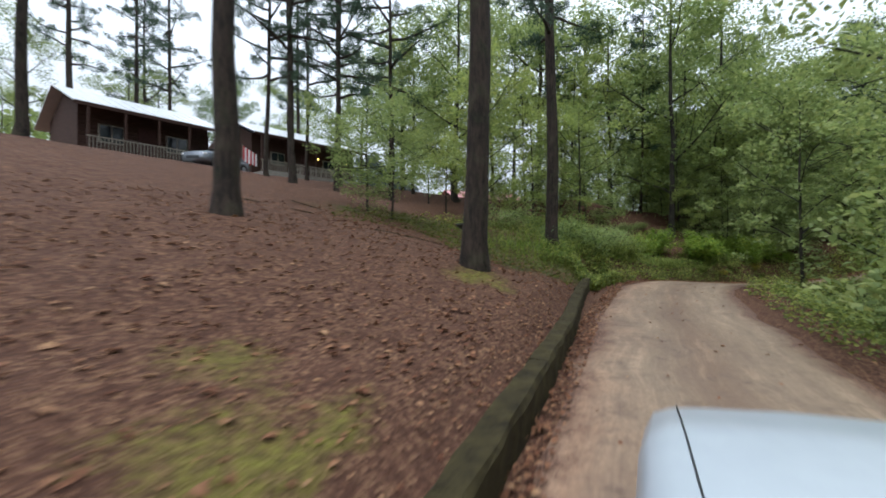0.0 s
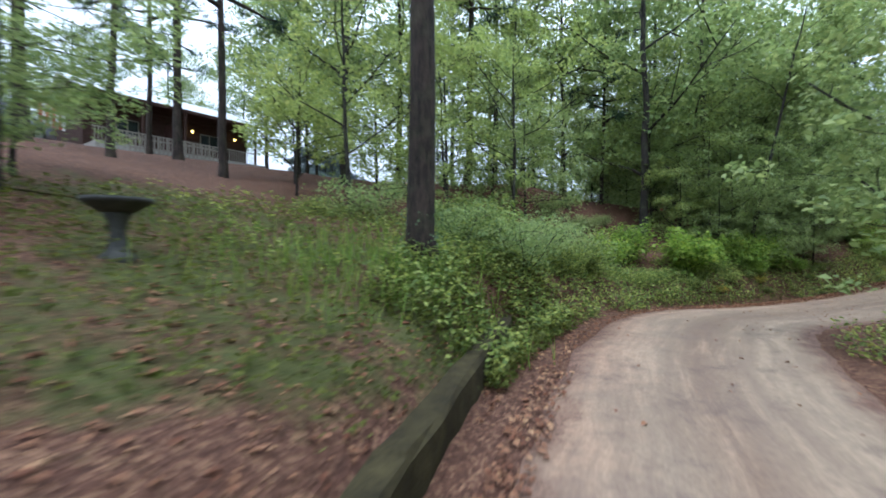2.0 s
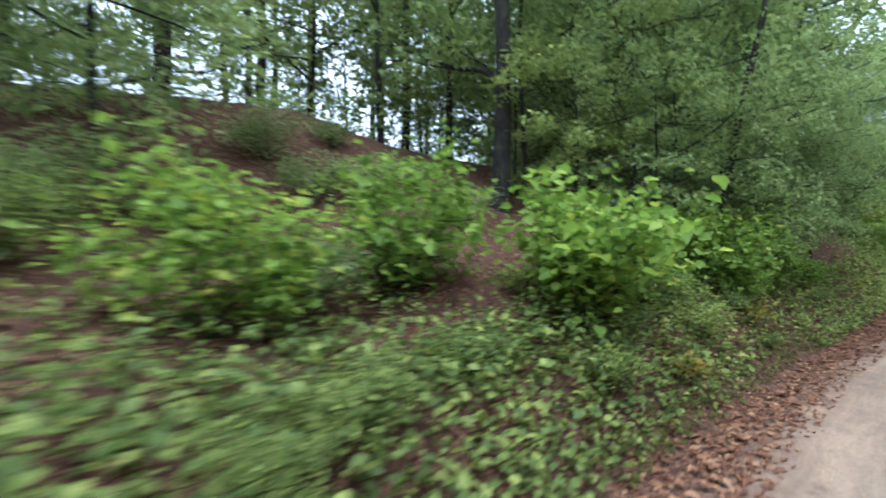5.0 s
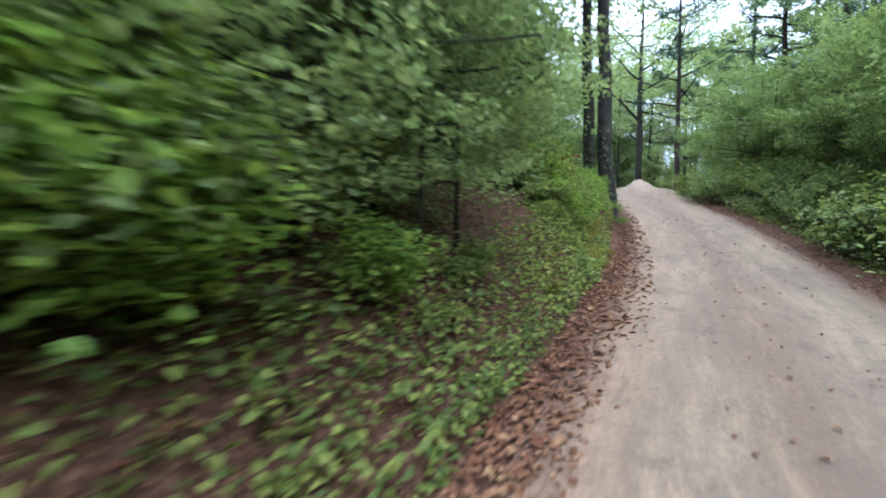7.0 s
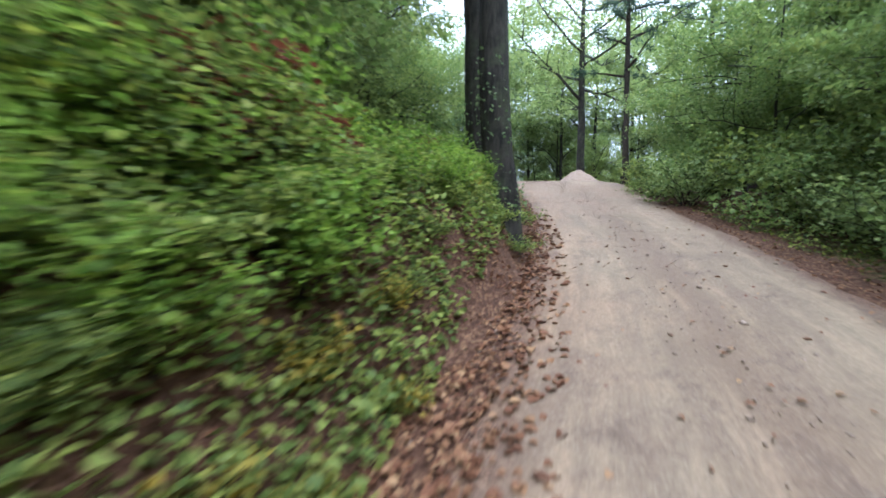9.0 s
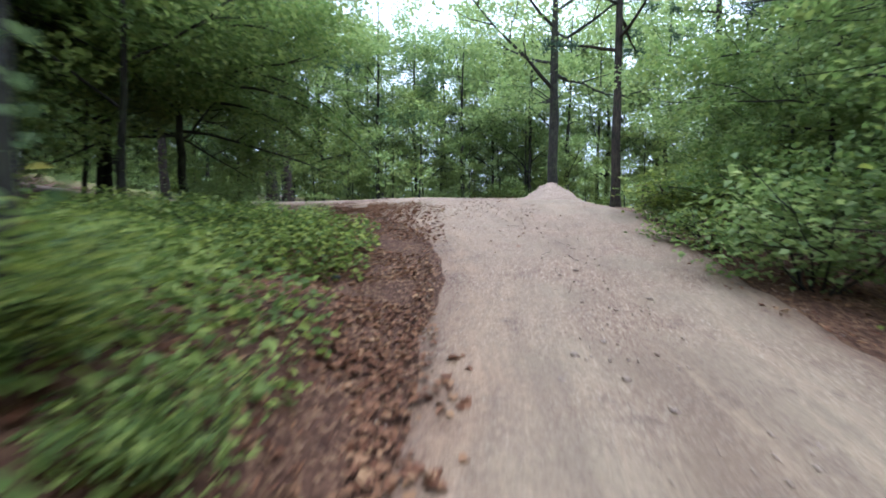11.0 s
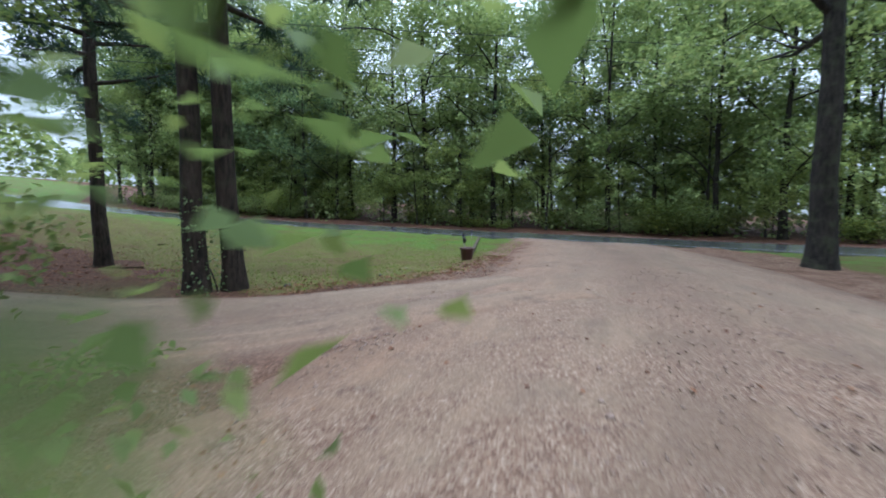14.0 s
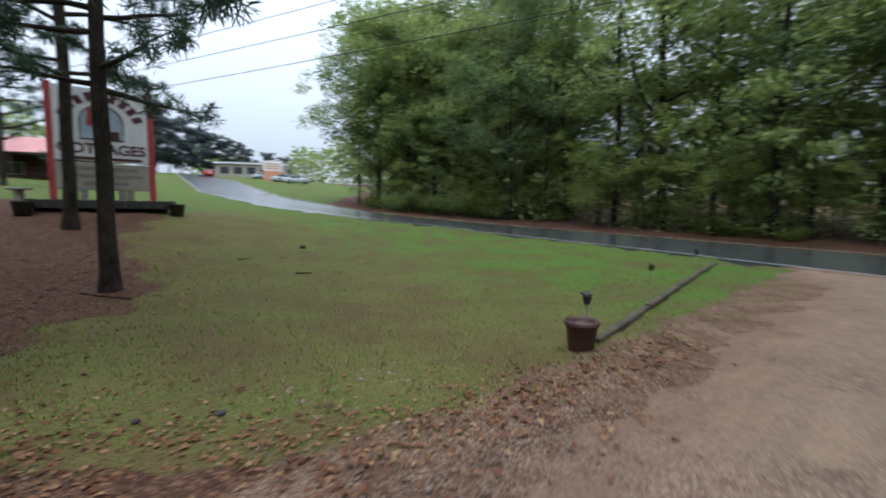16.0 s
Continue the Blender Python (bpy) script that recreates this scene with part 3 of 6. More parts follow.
def build_ground():
    def axis(lo, hi, step, far):
        inner = np.arange(lo, hi + step, step)
        grow = np.cumsum(step * 1.16 ** np.arange(1, 60))
        grow = grow[grow < far]
        return np.concatenate([lo - grow[::-1], inner, hi + grow])
    xs, ys = axis(-9, 58, 0.3, 1500), axis(-5, 60, 0.3, 1500)
    X, Y = np.meshgrid(xs, ys)
    Z = np.concatenate([land(X[i:i + 20], Y[i:i + 20]) for i in range(0, len(ys), 20)])
    d, at = to_line(X, Y, WAY)
    t = np.interp(at, np.arange(len(WAY)), WAY[:, 3])
    hd, _ = to_line(X, Y, HIGHWAY)
    bd, _ = to_line(X, Y, BRANCH)
    off = smooth(0.9, 1.6, d) + smooth(-3.0, -3.6, d)
    Z = Z + lumps(X, Y) * np.clip(off, 0, 1) * 1.6 * smooth(1.7, 2.6, np.abs(bd))
    nx, ny = len(xs), len(ys)
    i, j = np.meshgrid(np.arange(ny - 1), np.arange(nx - 1), indexing="ij")
    f = np.stack([i * nx + j, i * nx + j + 1, (i + 1) * nx + j + 1, (i + 1) * nx + j], -1).reshape(-1, 4)
    me = mesh_from("ground", np.stack([X, Y, Z], -1).reshape(-1, 3), f, "forest_ground", True)
    hill = (d > 1.2) & (t < 3.4)
    lawn_v = smooth(-0.5, 0.7, (Y - 39.55) - 0.66 * np.maximum(X - 43.3, 0)) * (X > 27) * (hd > -4) * (np.abs(bd) > 1.8) * np.where((X < 42) & (Y < 54), smooth(-0.9, 0.9, pine_shade(X, Y)), 1.0)
    lawn_v = np.maximum(lawn_v, smooth(46, 48, X) * (d < -2.5) * (hd > -4) * smooth(3, -1, np.abs(X - 52) - 8) * (Y > 26))
    lawn_v = np.maximum(lawn_v, (X < 34) * (X > -40) * (hd > -26) * (hd < 26) * smooth(52, 56, Y) * (np.abs(hd) > 3))
    moss = np.zeros_like(X)
    for mx, my, mr in ((-1.56, 2.95, 0.6), (-1.12, 2.15, 0.6), (-0.64, 2.65, 0.42), (0.28, 2.84, 0.3), (0.7, 7.0, 0.6), (0.2, 6.6, 0.4)):
        moss = np.maximum(moss, 0.6 * smooth(1.5 * mr, 0, np.hypot(X - mx, Y - my)) * hill)
    green = hill * smooth(9.4, 12.2, Y + 0.45 * X + 1.2 * np.sin(X * 1.2)) * smooth(12, 7, d) * 0.55
    green = np.maximum(green, ((d < -3.2) & (t < 12)) * 0.5)
    gravel = np.maximum(0.85 * smooth(1.35, 0.5, np.hypot((X - 38.0) / 1.6, (Y - 36.4) / 1.6)), smooth(1.2, 0.0, np.abs(d + 1.9) - 4.0) * smooth(13.1, 13.9, t) * 0.75)
    lush = np.maximum(smooth(16, 6, hd) * (hd > 0), 0.8 * (X < 34))
    for name, v in (("lush", lush), ("lawn", lawn_v), ("moss", moss), ("green", green), ("gravel", gravel)):
        me.attributes.new(name, "FLOAT", "POINT").data.foreach_set("value", v.astype(np.float32).ravel())
    return tagged(new("ground", me), "forest floor of red-brown leaf litter, moss and a mown lawn", "ground", kind="structure")


build_ground()


def ribbon(name, line, left, right, mat, lift, label, category, stony=None, step=0.22, wave=0.035, n=19, taper=0.035):
    """A road laid along a line, its ragged edges sinking into the ground. left, right: widths at the points of the line."""
    seg = np.hypot(*np.diff(line[:, :2], axis=0).T)
    s = np.concatenate([[0], np.cumsum(seg)])
    q = np.arange(0, s[-1], step)
    px, py = np.interp(q, s, line[:, 0]), np.interp(q, s, line[:, 1])
    for _ in range(6):
        px[1:-1], py[1:-1] = (px[:-2] + 2 * px[1:-1] + px[2:]) / 4, (py[:-2] + 2 * py[1:-1] + py[2:]) / 4
    tx, ty = np.gradient(px), np.gradient(py)
    ln = np.hypot(tx, ty)
    nx, ny = -ty / ln, tx / ln
    rng = np.random.default_rng(3)
    lw = np.interp(q, s, left) + wave * np.convolve(rng.normal(size=len(q) + 4), np.ones(5) / 2.0, "valid")
    rw = np.interp(q, s, right) + wave * np.convolve(rng.normal(size=len(q) + 4), np.ones(5) / 2.0, "valid")
    u = np.linspace(0, 1, n)
    off = lw[:, None] * (1 - u) - rw[:, None] * u
    X, Y = px[:, None] + nx[:, None] * off, py[:, None] + ny[:, None] * off
    rise = np.minimum(1, np.minimum(u, 1 - u) / 0.12) * (lift + taper) - taper
    Z = land(X, Y) + rise[None, :] + (0.012 * np.sin(u * 4 * np.pi - np.pi / 2))[None, :]
    m = len(q)
    i, j = np.meshgrid(np.arange(m - 1), np.arange(n - 1), indexing="ij")
    f = np.stack([i * n + j, (i + 1) * n + j, (i + 1) * n + j + 1, i * n + j + 1], -1).reshape(-1, 4)
    me = mesh_from(name, np.stack([X, Y, Z], -1).reshape(-1, 3), f, mat, True)
    me.attributes.new("across", "FLOAT", "POINT").data.foreach_set("value", np.tile(u, m).astype(np.float32))
    me.attributes.new("run", "FLOAT", "POINT").data.foreach_set("value", np.repeat(q, n).astype(np.float32))
    st = np.interp(q, s, stony if stony is not None else np.zeros(len(s)))
    me.attributes.new("stony", "FLOAT", "POINT").data.foreach_set("value", np.repeat(st, n).astype(np.float32))
    return tagged(new(name, me), label, category, kind="structure")


wt = WAY[:, 3]
ribbon("driveway", WAY, np.interp(wt, [-5, 3, 5, 8.5, 10, 12, 12.8, 13.05, 13.5, 14.4, 15.2, 16, 18.5, 20, 21], [0.65, 0.75, 1.0, 1.1, 0.85, 0.7, 0.6, 0.9, 1.9, 3.6, 2.5, 2.1, 1.7, 2.6, 5.0]),
       np.interp(wt, [-5, 1.5, 3, 6, 9, 12, 13, 14.5, 16, 19, 21], [2.5, 2.45, 2.4, 2.8, 3.0, 3.0, 3.6, 5.5, 5.0, 4.0, 5.0]), "sandy_gravel", 0.03,
       "damp sandy gravel driveway with pale wheel tracks", "driveway", np.interp(wt, [-5, 8, 11.5, 12.5, 21], [0.0, 0.12, 0.35, 1.0, 0.75]))
ribbon("side_drive", BRANCH, [1.7, 1.8, 1.7, 1.6, 1.6, 1.6], [1.6, 1.9, 1.7, 1.6, 1.6, 1.6], "sandy_gravel", 0.04, "gravel side drive that leaves past the pines", "driveway", [0.5] * 6)
ribbon("highway", HIGHWAY, [3.9] * 12, [3.9] * 12, "asphalt", 0.05, "wet dark asphalt two-lane highway", "road", step=1.0, wave=0.0)


def stripe(name, offset, width, label):
    line = HIGHWAY
    seg = np.hypot(*np.diff(line[:, :2], axis=0).T)
    s = np.concatenate([[0], np.cumsum(seg)])
    q = np.arange(0, s[-1], 1.0)
    px, py = np.interp(q, s, line[:, 0]), np.interp(q, s, line[:, 1])
    for _ in range(6):
        px[1:-1], py[1:-1] = (px[:-2] + 2 * px[1:-1] + px[2:]) / 4, (py[:-2] + 2 * py[1:-1] + py[2:]) / 4
    t = unit(np.stack([np.gradient(px), np.gradient(py)], 1))
    a = np.stack([px - t[:, 1] * (offset - width / 2), py + t[:, 0] * (offset - width / 2)], 1)
    b = np.stack([px - t[:, 1] * (offset + width / 2), py + t[:, 0] * (offset + width / 2)], 1)
    v = np.concatenate([np.column_stack([a, land(a[:, 0], a[:, 1]) + 0.072]), np.column_stack([b, land(b[:, 0], b[:, 1]) + 0.072])])
    k = np.arange(len(q) - 1)
    tagged(new(name, mesh_from(name, v, np.stack([k, k + 1, k + 1 + len(q), k + len(q)], 1), "road_paint")), label, "road marking", kind="structure")


stripe("edge_line", 3.45, 0.12, "worn white edge line painted on the asphalt")
stripe("edge_line", -3.45, 0.12, "worn white edge line painted on the asphalt")

# ---- trees ----
def limb_points(start, azimuth, rise, length, rng, n=6, sag=0.0):
    d = np.array([math.cos(azimuth), math.sin(azimuth), rise])
    d /= np.linalg.norm(d)
    pts, p = [np.array(start, float)], np.array(start, float)
    for i in range(n):
        d = d + rng.normal(size=3) * 0.13 + np.array([0, 0, 0.05 - sag])
        d /= np.linalg.norm(d)
        p = p + d * length / n
        pts.append(p.copy())
    return np.array(pts)


def trunk_mesh(height, radius, rng, lean=(0.0, 0.0), top=0.35, sides=12, bark_mat="oak_bark", curve=0.02):
    n = 14
    h = np.linspace(0, 1, n) ** 1.3
    wander = np.cumsum(rng.normal(size=(n, 2)) * curve, axis=0)
    wander -= wander[0]
    pts = np.column_stack([lean[0] * h * height + wander[:, 0] * height * 0.12, lean[1] * h * height + wander[:, 1] * height * 0.12, h * height - 0.25])
    rad = radius * (1 + 0.45 * np.exp(-h * height / 0.35)) * (1 - (1 - top) * h)
    v, f = tube(pts, rad, sides, 0.03, rng)
    return pts, rad, mesh_from("trunk", v, f, bark_mat, True)


def broadleaf(name, label, height, radius, crown_base, spread, rng, leaf_mat="leaf_forest", clumps=60, per=110, leaf=0.17, lean=(0, 0), limbs=7, group="", bark_mat="oak_bark", droop=0.25, rise=(0.35, 0.9), sag=0.04):
    t = thing(name, (0, 0, 0), label, "tree", group)
    pts, rad, me = trunk_mesh(height * 0.92, radius, rng, lean, 0.25, 10, bark_mat)
    part("trunk", me, None, t)
    ends = []
    for i in range(limbs):
        h = crown_base + (height * 0.82 - crown_base) * (i + rng.uniform(0.1, 0.9)) / limbs
        start = np.array([np.interp(h, pts[:, 2], pts[:, k]) for k in range(3)])
        az = i * 2.4 + rng.uniform(-0.5, 0.5)
        reach = spread * (1.05 - 0.55 * abs((h - crown_base) / (height - crown_base) - 0.35)) * rng.uniform(0.75, 1.15)
        lp = limb_points(start, az, rng.uniform(*rise), reach, rng, 6, sag)
        r0 = np.interp(h, pts[:, 2], rad) * 0.5
        pieces = [tube(lp, np.linspace(r0, 0.015, len(lp)), 6)]
        ends += [lp[2], lp[3], lp[4], lp[5], lp[6]]
        for k in (2, 3, 4, 5):
            tw = limb_points(lp[k], az + rng.choice([-1, 1]) * rng.uniform(0.5, 1.1), rng.uniform(0.0, 0.7), reach * rng.uniform(0.3, 0.5), rng, 4)
            pieces.append(tube(tw, np.linspace(r0 * 0.4, 0.008, len(tw)), 4))
            ends += [tw[2], tw[3], tw[4]]
        v, f = joined(pieces)
        part("limb", mesh_from("limb", v, f, bark_mat, True), None, t)
    ends = np.array(ends + [pts[-1], pts[-2]])
    pick = ends[rng.integers(0, len(ends), clumps)] + rng.normal(size=(clumps, 3)) * [spread * 0.17, spread * 0.17, 0.5]
    size = rng.uniform(0.5, 1.25, clumps) * spread * 0.23
    n = rng.poisson(per * size / size.mean())
    idx = np.repeat(np.arange(clumps), n)
    q = unit(rng.normal(size=(len(idx), 3))) * (rng.uniform(0, 1, (len(idx), 1)) ** 0.45)
    c = pick[idx] + q * size[idx][:, None] * [1, 1, 0.6]
    c[:, 2] = np.maximum(c[:, 2], 0.3)
    v, f = leaves(c, leaf, leaf * 0.62, rng, 0.45, droop, six=False)
    part("crown", mesh_from("crown", v, f, leaf_mat), None, t)
    return t


def pine(name, label, height, radius, first, rng, lean=(0, 0), branches=26, group="", reach=2.8, tufts=9, per=46):
    t = thing(name, (0, 0, 0), label, "tree", group)
    pts, rad, me = trunk_mesh(height, radius, rng, lean, 0.22, 14, "pine_bark", 0.012)
    part("trunk", me, None, t)
    cs, dirs = [], []
    for i in range(branches):
        h = first + (height - 0.6 - first) * (i + rng.uniform(0, 1)) / branches
        start = np.array([np.interp(h, pts[:, 2], pts[:, k]) for k in range(3)])
        ln = reach * (1.1 - 0.75 * (h - first) / (height - first)) * rng.uniform(0.6, 1.2)
        lp = limb_points(start, i * 2.4 + rng.uniform(-0.4, 0.4), rng.uniform(-0.1, 0.35), ln, rng, 5, 0.03)
        v, f = tube(lp, np.linspace(0.035 + 0.015 * ln, 0.01, len(lp)), 5)
        part("bough", mesh_from("bough", v, f, "pine_bark", True), None, t)
        for k in range(tufts):
            a = rng.uniform(0.4, 1.0) * 5
            p = np.array([np.interp(a, np.arange(6), lp[:, j]) for j in range(3)]) + rng.normal(size=3) * [0.28, 0.28, 0.12]
            m = rng.poisson(per)
            d = unit(rng.normal(size=(m, 3)) + [0, 0, 0.25])
            cs.append(p + d * rng.uniform(0.06, 0.26, (m, 1)))
            dirs.append(d)
    c, d = np.concatenate(cs), np.concatenate(dirs)
    v, f = leaves(c, 0.24, 0.028, rng, 0.0, 0.0, d * 3)
    part("crown", mesh_from("crown", v, f, "pine_needles"), None, t)
    return t


def shrub(name, label, height, spread, rng, leaf_mat="leaf_forest", n=1800, leaf=0.085, stems=9, group="", category="bush", ratio=0.7, droop=0.3, six=True):
    t = thing(name, (0, 0, 0), label, category, group)
    pieces, tips = [], []
    for i in range(stems):
        az = i * 2.4 + rng.uniform(-0.4, 0.4)
        lp = limb_points((rng.normal() * 0.06, rng.normal() * 0.06, -0.08), az, rng.uniform(0.7, 2.4), height * rng.uniform(0.7, 1.15), rng, 6, 0.05)
        lp[:, :2] *= spread / height
        pieces.append(tube(lp, np.linspace(0.014, 0.004, len(lp)), 4))
        tips += [lp[k] for k in (2, 3, 4, 5, 6, 6)]
        for k in (3, 4, 5):
            tw = limb_points(lp[k], az + rng.uniform(-1.6, 1.6), rng.uniform(-0.1, 0.8), spread * 0.45, rng, 3)
            pieces.append(tube(tw, np.linspace(0.007, 0.003, len(tw)), 4))
            tips += [tw[1], tw[2], tw[3]]
    v, f = joined(pieces)
    part("stem", mesh_from("stem", v, f, "oak_bark", True), None, t)
    tips = np.array(tips)
    c = tips[rng.integers(0, len(tips), n)] + rng.normal(size=(n, 3)) * [spread * 0.17, spread * 0.17, height * 0.08]
    c[:, 2] = np.maximum(c[:, 2], 0.03)
    v, f = leaves(c, leaf, leaf * ratio, rng, 0.7, droop, six=six)
    part("foliage", mesh_from("foliage", v, f, leaf_mat), None, t)
    return t


def put(proto, x, y, turn=0.0, scale=1.0, sink=0.0, label="", z=None):
    """A copy of a plant, rooted in the ground."""
    c = copy_thing(proto, pose(x, y, (ground_at(x, y) if z is None else z) - sink, 0, 0, turn) @ Matrix.Diagonal((scale, scale, scale, 1)))
    c.scale = (scale, scale, scale)
    if label:
        c["label"] = label
    return c


def discard(proto):
    for o in [*proto.children_recursive, proto]:
        bpy.data.objects.remove(o)


R = np.random.default_rng(21)
FOREST = [broadleaf("broadleaf_tree", "tall hardwood tree with a dense green summer crown", h, r, b, s, R, m, 90, 85, 0.22, limbs=9, group="roadside forest")
          for h, r, b, s, m in ((16, 0.17, 2.2, 4.8, "leaf_forest"), (18, 0.2, 3.4, 5.4, "leaf_forest"), (14, 0.14, 1.6, 4.4, "leaf_forest"), (17, 0.16, 2.4, 4.8, "leaf_dark"))]
YOUNG = [broadleaf("young_tree", "slender young hardwood with light green leaves", h, r, b, s, R, m, 56, 54, 0.15, limbs=9, group="understorey trees", lean=l)
         for h, r, b, s, m, l in ((7.5, 0.06, 1.2, 2.6, "leaf_forest", (0.05, 0.02)), (6.0, 0.05, 0.8, 2.3, "leaf_young", (0, 0.06)), (9.0, 0.08, 1.8, 3.0, "leaf_young", (-0.04, 0)), (5.0, 0.045, 0.4, 2.2, "leaf_young", (0.03, 0)))]
PINES = [pine("pine_tree", "tall pine with a straight dark trunk and sparse high branches", h, r, f, R, l, group="pines")
         for h, r, f, l in ((20, 0.21, 6.5, (0.004, 0.0)), (18, 0.17, 5.5, (-0.01, 0.006)), (16, 0.12, 4.5, (0.02, -0.01)), (19, 0.22, 5.5, (0.0, 0.01)))]
SHRUBS = [shrub("bush", "leafy green roadside bush", h, s, R, m, n, lf, group="roadside bushes", six=m == "leaf_bright")
          for h, s, m, n, lf in ((1.2, 1.1, "leaf_forest", 1500, 0.085), (1.0, 1.0, "leaf_bright", 1500, 0.085), (1.5, 1.2, "leaf_bright", 1800, 0.09), (0.6, 0.8, "leaf_bright", 1000, 0.07), (1.4, 1.3, "leaf_forest", 1700, 0.085))]


def spin():
    return float(R.uniform(0, 360))


# pines and hardwoods that stand by the drive
put(PINES[0], -3.68, 7.4, 20, 1.0, label="thick pine trunk standing on the needle-covered slope")
put(PINES[3], 0.54, 7.48, 200, 0.98, label="thick pine with flared roots on leaf litter")
put(PINES[0], 3.43, 13.6, 90, 0.95, label="pine with a vine-clad foot beside the drive")
for x, y, k, s in ((-8.5, 21.0, 2, 0.95), (-6.85, 20.0, 1, 1.0), (-5.0, 20.5, 2, 0.9), (-24.0, 34.0, 0, 0.95), (-13.0, 12.5, 1, 1.0), (-15.5, 16.0, 0, 1.0), (-6.4, 27.0, 1, 1.1), (-2.6, 22.0, 2, 1.1), (-17.5, 15.5, 0, 1.0), (-9.5, 30.5, 2, 1.1), (-20.6, 33, 1, 1), (-27, 39.5, 1, 1), (-14, 42, 0, 1), (-24, 28, 3, 1)):
    put(PINES[k], x, y, spin(), s)
put(FOREST[1], 0.8, 25.5, 40, 0.8)
put(YOUNG[0], 9.9, 12.0, 30, 0.85, label="slender sapling with light green leaves at the inside of the bend")
put(YOUNG[0], 11.6, 10.6, 130, 0.95)
put(FOREST[1], -8.5, 46.0, 10, 0.85)
put(FOREST[2], -4.0, 44.0, 200, 0.85)
for x, y, s in ((-16, 45, 0.7), (-11.5, 49, 0.75), (-20.5, 41, 0.6), (-23, 47, 0.7), (-26, 36, 0.6), (-29, 30, 0.6)):
    put(FOREST[int(R.integers(4))], x, y, spin(), s)
put(FOREST[0], 12.9, 24.7, 130, 1.0, label="hardwood with a dark trunk on top of the earth bank")
put(FOREST[1], 18.1, 28.2, 220, 0.9)
TWIN = [broadleaf("broadleaf_tree", "dark hardwood trunk wrapped in ivy at the edge of the drive", h, r, 6.5, 4.5, R, "leaf_forest", 90, 60, 0.2, limbs=7, lean=l) for h, r, l in ((17, 0.25, (0.015, 0.01)), (16, 0.21, (-0.01, 0.02)))]
put(TWIN[0], 29.6, 27.35, 0, sink=0.3)
put(TWIN[1], 30.35, 28.4, 0, sink=0.2)
LAWN_PINE = pine("pine_tree", "tall pine with drooping needle boughs beside the lawn", 20, 0.185, 4.2, R, branches=48, reach=3.3, tufts=13, per=60)
put(LAWN_PINE, 38.92, 40.78, 30, 1.0, label="pine with a leafy vine round its foot beside the lawn")
put(LAWN_PINE, 39.53, 40.78, 130, 1.0, label="pine with flaking dark bark beside the lawn")
put(LAWN_PINE, 37.4, 45.9, 60, 0.9)
put(LAWN_PINE, 33.1, 50.4, 260, 1.0)

# ---- woods ----
def along(t, d):
    """The place at time t of the way and d metres to its left."""
    i = int(np.clip(np.searchsorted(WAY[:, 3], t) - 1, 0, len(WAY) - 2))
    u = (t - WAY[i, 3]) / (WAY[i + 1, 3] - WAY[i, 3])
    p = WAY[i, :2] + u * (WAY[i + 1, :2] - WAY[i, :2])
    k = WAY[i + 1, :2] - WAY[i, :2]
    k = k / np.hypot(*k)
    return float(p[0] - k[1] * d), float(p[1] + k[0] * d)


# bare brown patches of the bank: middle and reach
BARE = [(10.6, 24.6, 3.4, 2.7), (22.9, 28.3, 2.7, 2.5), (28.0, 28.6, 1.6, 1.5)]


def clear(x, y, left=1.6, right=3.7):
    d, at = to_line(np.array([x]), np.array([y]), WAY)
    b, _ = to_line(np.array([x]), np.array([y]), BRANCH)
    h, _ = to_line(np.array([x]), np.array([y]), HIGHWAY)
    bare = any(((x - a) / r) ** 2 + ((y - c) / s) ** 2 < 1 for a, c, r, s in BARE)
    return not bare and not (-right < d[0] < left) and abs(b[0]) > 2.6 and abs(h[0]) > 5.5


def wood(protos, zone, n, gap, scales=(0.8, 1.2), left=2.0, right=4.6):
    """Scatters trees in a zone given as a function from two random numbers to a place."""
    placed = []
    for _ in range(n * 8):
        if len(placed) >= n:
            break
        x, y = zone(R.uniform(), R.uniform())
        if not clear(x, y, left, right) or any((x - a) ** 2 + (y - b) ** 2 < gap * gap for a, b in placed):
            continue
        placed.append((x, y))
        put(protos[int(R.integers(len(protos)))], x, y, spin(), float(R.uniform(*scales)), 0.05)


def box_zone(x0, x1, y0, y1):
    return lambda a, b: (x0 + a * (x1 - x0), y0 + b * (y1 - y0))


def way_zone(t0, t1, d0, d1):
    return lambda a, b: along(t0 + a * (t1 - t0), d0 + b * (d1 - d0))


def highway_zone(i0, i1, d0, d1):
    def at(a, b):
        s, d = i0 + a * (i1 - i0), d0 + b * (d1 - d0)
        i = int(min(s, len(HIGHWAY) - 2))
        p = HIGHWAY[i, :2] + (s - i) * (HIGHWAY[i + 1, :2] - HIGHWAY[i, :2])
        k = HIGHWAY[i + 1, :2] - HIGHWAY[i, :2]
        k = k / np.hypot(*k)
        return float(p[0] - k[1] * d), float(p[1] + k[0] * d)
    return at


# across the highway
wood(FOREST, highway_zone(1.6, 7.3, -7.0, -10), 26, 2.4, (1.05, 1.4))
wood(FOREST[:3], highway_zone(5.9, 7.35, -7.0, -14), 9, 2.2, (1.0, 1.35))
wood(FOREST, highway_zone(1.6, 7.1, -11, -22), 26, 3.0, (1.2, 1.55))
wood(YOUNG, highway_zone(1.8, 7.2, -6.3, -10), 46, 1.3, (0.8, 1.3))
wood(YOUNG, highway_zone(1.8, 7.2, -8, -14), 34, 1.6, (1.2, 1.8))
wood(SHRUBS, highway_zone(1.8, 7.0, -5.9, -8.5), 36, 0.9, (1.0, 1.9))
